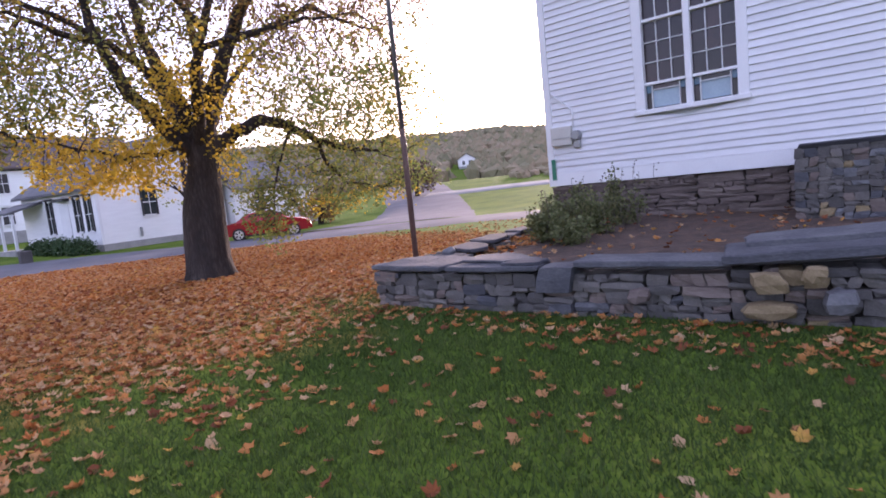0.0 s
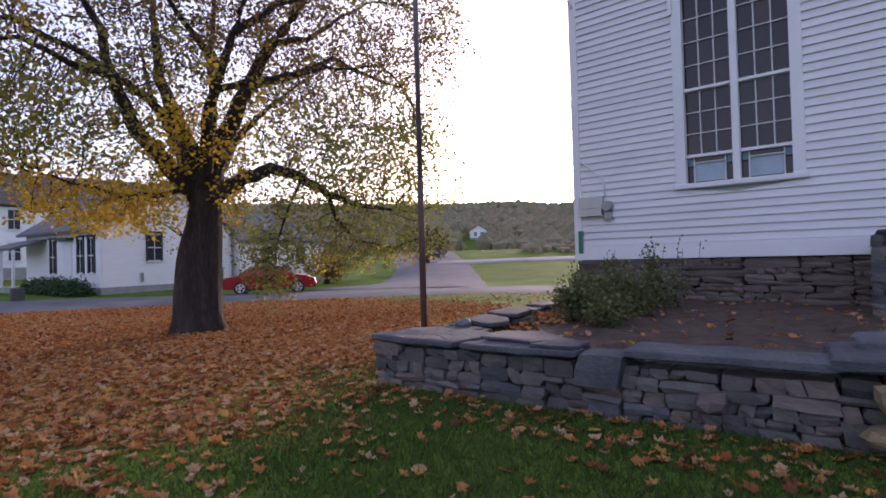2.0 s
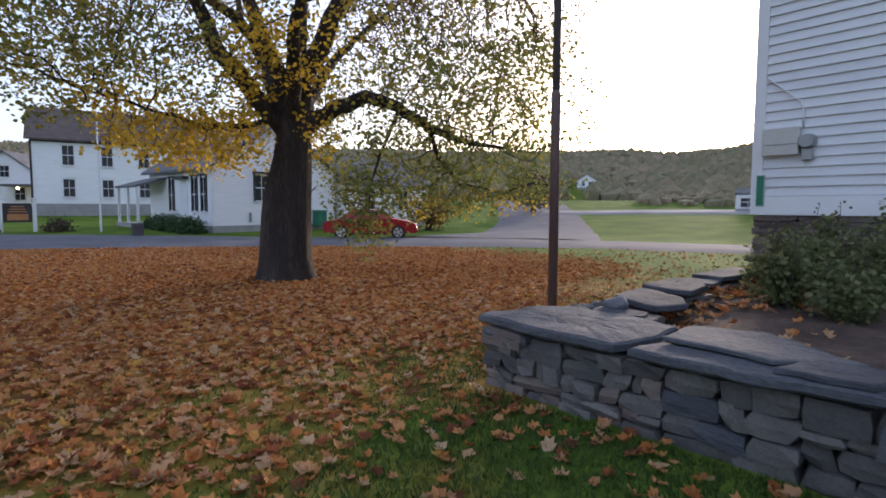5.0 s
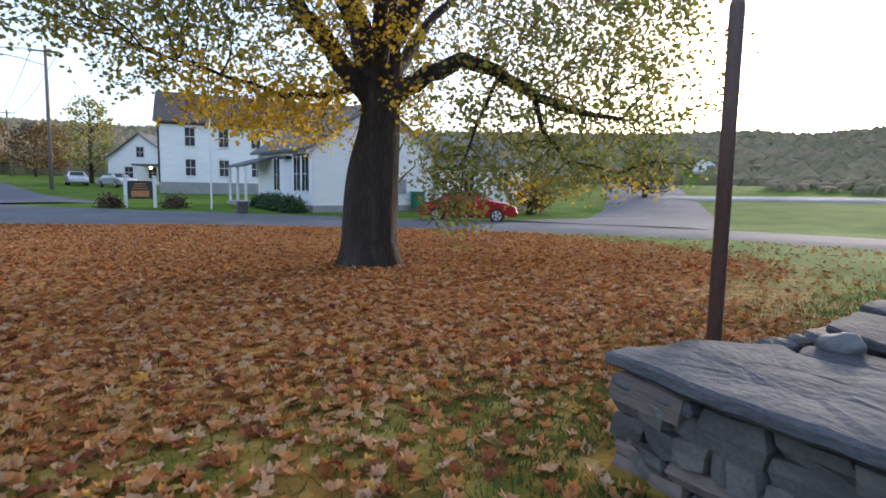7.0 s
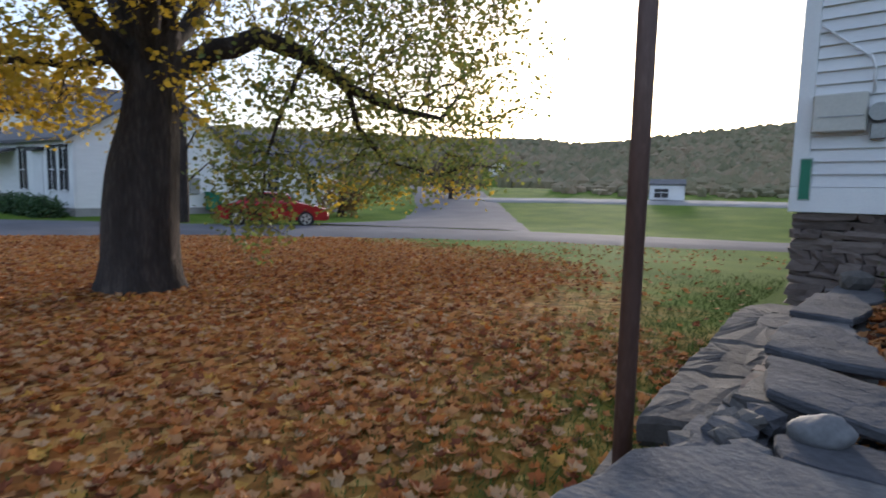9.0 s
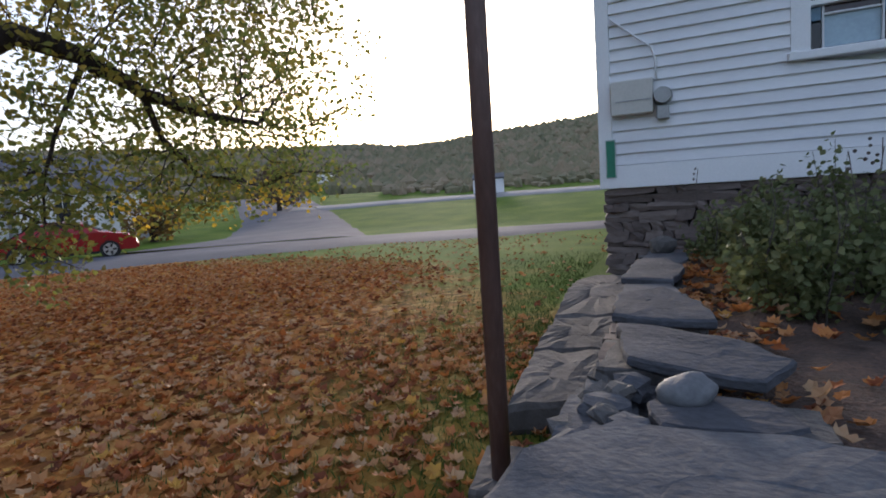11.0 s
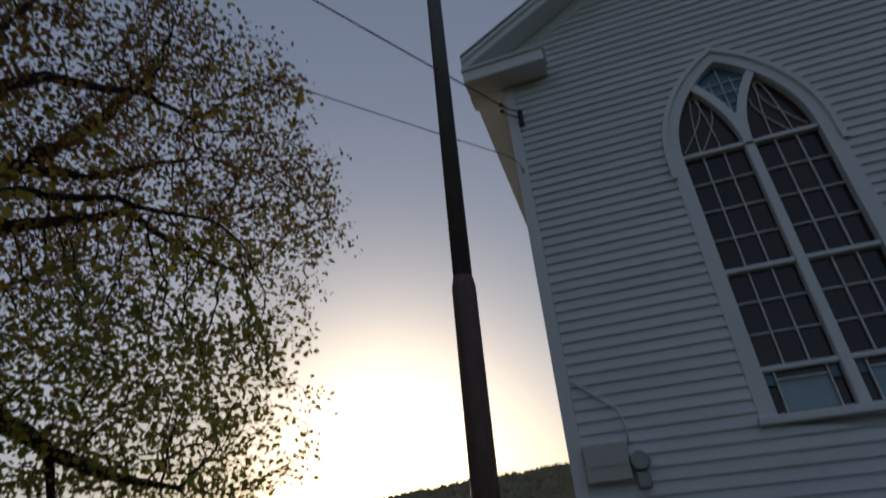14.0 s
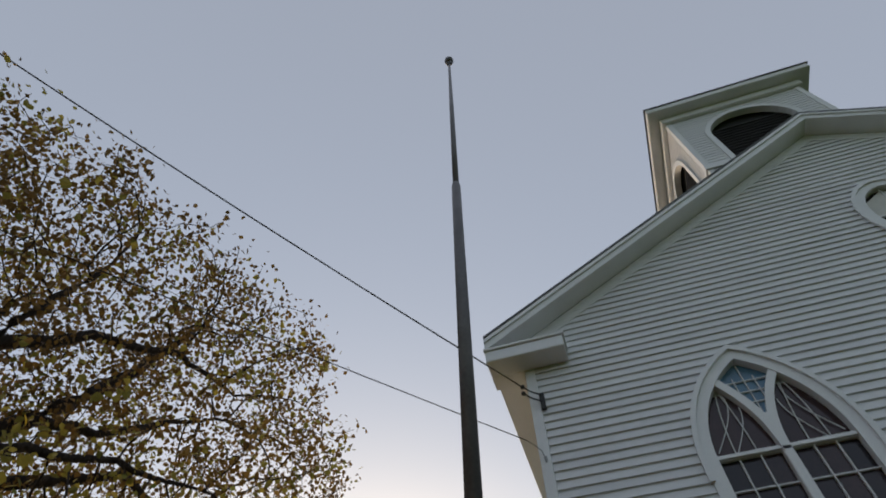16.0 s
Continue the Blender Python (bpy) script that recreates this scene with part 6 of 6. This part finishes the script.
# ---- distant trees and woods ----
def far_tree(x, y, h, w, mat, seed, label, conifer=False, leaf=0.4, n=320):
    rg = random.Random(seed)
    z = ground_z(x, y)
    t = thing("tree", label, "tree", (x, y, z), "distant trees")
    part("trunk", tube_bm([(x, y, z - 0.3), (x + 0.1, y, z + h * 0.4), (x, y + 0.1, z + h * 0.92)], [0.25, 0.18, 0.04], 8), BARK, t)
    spots = []
    lb = bmesh.new()
    for k in range(n):
        u = rg.random()
        if conifer:
            zz = 0.08 + 0.92 * u
            r = w * (1 - zz) * rg.uniform(0.6, 1.05) + 0.1
        else:
            zz = 0.2 + 0.8 * u
            r = w * math.sqrt(max(0.02, 1 - ((zz - 0.55) / 0.46) ** 2)) * rg.uniform(0.45, 1.05)
        a = rg.uniform(0, math.tau)
        r *= 1 + 0.35 * noise.noise((math.cos(a) * 1.5, math.sin(a) * 1.5, zz * 4 + seed))
        p = Vector((x + r * math.cos(a), y + r * math.sin(a), z + h * zz))
        spots.append((p, Vector((0, 0, 1))))
        if k % 14 == 0:
            tube_bm([(x, y, max(z + 0.8, p.z - h * 0.12)), p], [0.07, 0.02], 4, lb)
    tagged(part("branch", lb, BARK, t), "thin bare branches", kind="stuff")
    tagged(leaf_cloud("crown", spots, leaf, rg, 4, leaf * 0.8, mat, t), "", kind="stuff")


far_tree(-22.2, 3.1, 8.5, 1.7, CROWN_GREEN, 80, "slim brown-trunked tree before the white cottage", False, 0.13, 90)
far_tree(-72.6, -12.5, 9.5, 2.6, CROWN, 81, "tall yellowing tree along the far street", False, 0.3, 420)
far_tree(-58.0, -21.0, 9.5, 2.6, CONIFER, 82, "dark conifer at the street corner", True, 0.4, 420)
far_tree(-66.0, -23.5, 11.0, 3.0, CONIFER, 83, "dark conifer at the street corner", True, 0.4, 420)
far_tree(-95.0, -19.0, 7.5, 3.4, CROWN_RUST, 84, "rusty red tree down the street", False, 0.4, 300)
far_tree(-105.0, -22.0, 8.0, 3.8, SHRUB_BROWN, 85, "bare brown tree down the street", False, 0.4, 300)
far_tree(-120.0, -30.0, 9.5, 4.2, CROWN_RUST, 86, "rusty tree down the street", False, 0.45, 300)
far_tree(-30.0, 29.0, 3.6, 2.2, SHRUB_BROWN, 87, "low brown bush beside the side road", False, 0.25, 240)
far_tree(-24.0, 12.6, 1.9, 1.4, CROWN_RUST, 88, "small red bush behind the parked car", False, 0.2, 200)


def woods():
    """Wooded hillsides: thousands of small uneven crowns in one mesh."""
    rg = random.Random(21)
    bm0 = bmesh.new()
    bmesh.ops.create_icosphere(bm0, subdivisions=1, radius=1)
    base = [v.co.copy() for v in bm0.verts]
    tri = [tuple(v.index for v in f.verts) for f in bm0.faces]
    bm0.free()
    verts, faces = [], []
    for k in range(19000):
        az, r = radians(rg.uniform(-25, 115)), rg.uniform(125, 325)
        if r < 170 and rg.random() < 0.5 and math.degrees(az) > 31:
            continue
        if 35.6 < math.degrees(az) < 38.2 and r < 172:
            continue
        x, y = 1 - math.sin(az) * r, -7 + math.cos(az) * r
        if noise.noise((x * 0.012, y * 0.012, 7)) < -0.3 and r < 200 and math.degrees(az) > 31:
            continue
        z = ground_z(x, y)
        s, h = rg.uniform(1.3, 2.7), rg.uniform(1.6, 3.2)
        b = len(verts)
        for v in base:
            q = 1 + rg.uniform(-0.22, 0.22)
            verts.append((x + v.x * s * q, y + v.y * s * q, z + h * 0.35 + v.z * h * q))
        faces += [(a + b, c + b, d + b) for a, c, d in tri]
    for k in range(9000):
        az, r = radians(rg.uniform(-25, 30)), 50 + 85 * rg.random() ** 0.6
        x, y = 1 - math.sin(az) * r, -7 + math.cos(az) * r
        if y < 41.5 or noise.noise((x * 0.06, y * 0.06, 3)) < -0.35:
            continue
        z = ground_z(x, y)
        s, h = rg.uniform(0.35, 0.9), rg.uniform(0.25, 0.8)
        b = len(verts)
        for v in base:
            q = 1 + rg.uniform(-0.35, 0.35)
            verts.append((x + v.x * s * q, y + v.y * s * q, z + h * 0.3 + v.z * h * q))
        faces += [(a + b, c + b, d + b) for a, c, d in tri]
    o = ob("woodland", mesh("woodland", verts, faces, WOODS))
    tagged(o, "brown and green autumn woods on the far hills", "woods", kind="stuff")


woods()


# ---- grass ----
def in_wall(x, y):
    return (x > 0.42 and y > -5.8 + (x - 0.5) * 0.1) or (x > -0.45 and y > -4.4 and x > -0.45 + 0.75 * smooth(-0.3, -4.3, y))


def litter_density(x, y):
    d = math.hypot(x - TREE[0], y - TREE[1]) - 0.6 * max(0.0, -5.0 - y) - 0.45 * max(0.0, TREE[0] - x) + 1.4 * noise.noise((x * 0.5, y * 0.5, 1.5)) + 0.9 * noise.noise((x * 1.6, y * 1.6, 4.5))
    return 1.0 - smooth(6.4, 9.4, d)


def grass():
    rg = random.Random(31)
    verts, faces = [], []
    count = 0
    while count < 190000:
        x, y = rg.uniform(-3.5, 9.5), rg.uniform(-12.5, 6.5)
        if in_wall(x, y) or (y > -5 and x > 0.4):
            continue
        dens = 1 - litter_density(x, y)
        if rg.random() > 0.15 + 0.85 * dens:
            continue
        if y > -3 and rg.random() < smooth(-3, 4.5, y):
            continue
        if x < -0.5 and rg.random() < smooth(-0.5, -3.2, x):
            continue
        if y < -11 and rg.random() < smooth(-11, -12.5, y):
            continue
        count += 1
        z = ground_z(x, y)
        h = rg.uniform(0.025, 0.06)
        a = rg.uniform(0, math.tau)
        w = 0.0035 + 0.002 * rg.random()
        lx, ly = rg.gauss(0, 0.022), rg.gauss(0, 0.022)
        b = len(verts)
        verts += [(x - w * math.cos(a), y - w * math.sin(a), z - 0.005), (x + w * math.cos(a), y + w * math.sin(a), z - 0.005), (x + lx, y + ly, z + h)]
        faces.append((b, b + 1, b + 2))
    tagged(ob("grass", mesh("grass", verts, faces, BLADE)), "short green grass on the lawn", "grass", kind="stuff")


grass()

# ---- fallen leaves ----
LOBES = [(0.0, -0.50), (0.16, -0.26), (0.40, -0.32), (0.36, -0.04), (0.52, 0.18), (0.28, 0.30), (0.0, 0.56), (-0.28, 0.30), (-0.52, 0.18), (-0.36, -0.04), (-0.40, -0.32), (-0.16, -0.26)]
SIMPLE = [(0.0, -0.5), (0.45, -0.15), (0.35, 0.25), (0.0, 0.58), (-0.35, 0.25), (-0.45, -0.15)]


def leaf(rg, verts, faces, x, y, z, size, full):
    s = size * rg.uniform(0.65, 1.2)
    e = Euler((rg.gauss(0, 0.28), rg.gauss(0, 0.28), rg.uniform(0, math.tau))).to_matrix()
    b = len(verts)
    curl = rg.uniform(0.2, 1.1)
    out = LOBES if full else SIMPLE
    c = Vector((x, y, z + 0.008 + 0.2 * s * rg.random()))
    verts.append(c + e @ Vector((0, 0, 0)))
    for px, py in out:
        rr = px * px + py * py
        verts.append(c + e @ (Vector((px * rg.uniform(0.75, 1.1), py * rg.uniform(0.8, 1.1), curl * rr * 1.3 + rg.uniform(-0.1, 0.12))) * s))
    n = len(out)
    for k in range(n):
        faces.append((b, b + 1 + k, b + 1 + (k + 1) % n))


def road_side(x, y):
    """Positive on the church side of the road's near edge."""
    best = None
    for a, b in zip(NEAR, NEAR[1:]):
        dx, dy = b[0] - a[0], b[1] - a[1]
        t = max(0.0, min(1.0, ((x - a[0]) * dx + (y - a[1]) * dy) / (dx * dx + dy * dy)))
        px, py = a[0] + t * dx, a[1] + t * dy
        d = math.hypot(x - px, y - py)
        if best is None or d < best[0]:
            best = (d, (dx * (y - a[1]) - dy * (x - a[0])))
    return best[0] if best[1] < 0 else -best[0]


def fallen():
    rg = random.Random(41)
    verts, faces = [], []
    count = tries = 0
    while count < 60000 and tries < 600000:
        tries += 1
        x, y = rg.uniform(-21, 7.5), rg.uniform(-16, 11)
        if in_wall(x, y) or (y > -5 and x > 0.4):
            continue
        d = litter_density(x, y)
        base = 0.085 if x < 4 else 0.055
        if x > 0.2 and -6.3 < y < -5.4:
            base = 0.42
        clear = smooth(-4.2, -1.8, x) * smooth(-3.0, -1.0, y)
        d, base = d * (1 - 0.92 * clear), base * (1 - 0.75 * clear)
        if rg.random() > max(d, base) or math.hypot(x - TREE[0], y - TREE[1]) < 0.62:
            continue
        far = math.hypot(x - 2.5, y + 7.5)
        if far > 13 and rg.random() < 0.35:
            continue
        if road_side(x, y) < 0.1:
            continue
        leaf(rg, verts, faces, x, y, ground_z(x, y), 0.084, far < 7)
        count += 1
    tagged(ob("fallen_leaves", mesh("fallen_leaves", verts, faces, LITTER)), "orange and tan maple leaves covering the lawn", "leaves", kind="stuff")
    verts, faces = [], []
    for k in range(1100):
        x, y = (rg.uniform(1.0, 5.4), rg.uniform(-5.0, -0.2)) if k < 700 else (0.85 + abs(rg.gauss(0.12, 0.28)), rg.uniform(-4.7, -0.4))
        if rg.random() > 0.25 + 0.75 * smooth(2.2, 1.2, x):
            continue
        z = 0.36 + 0.10 * smooth(-5, -1, y) + 0.05 * noise.noise((x * 1.7, y * 1.7, 2)) + 0.03 * noise.noise((x * 6, y * 6, 5))
        leaf(rg, verts, faces, x, y, z + 0.015, 0.085, True)
    tagged(ob("bed_leaves", mesh("bed_leaves", verts, faces, LITTER)), "dry maple leaves strewn over the mulch bed", "leaves", kind="stuff")


fallen()
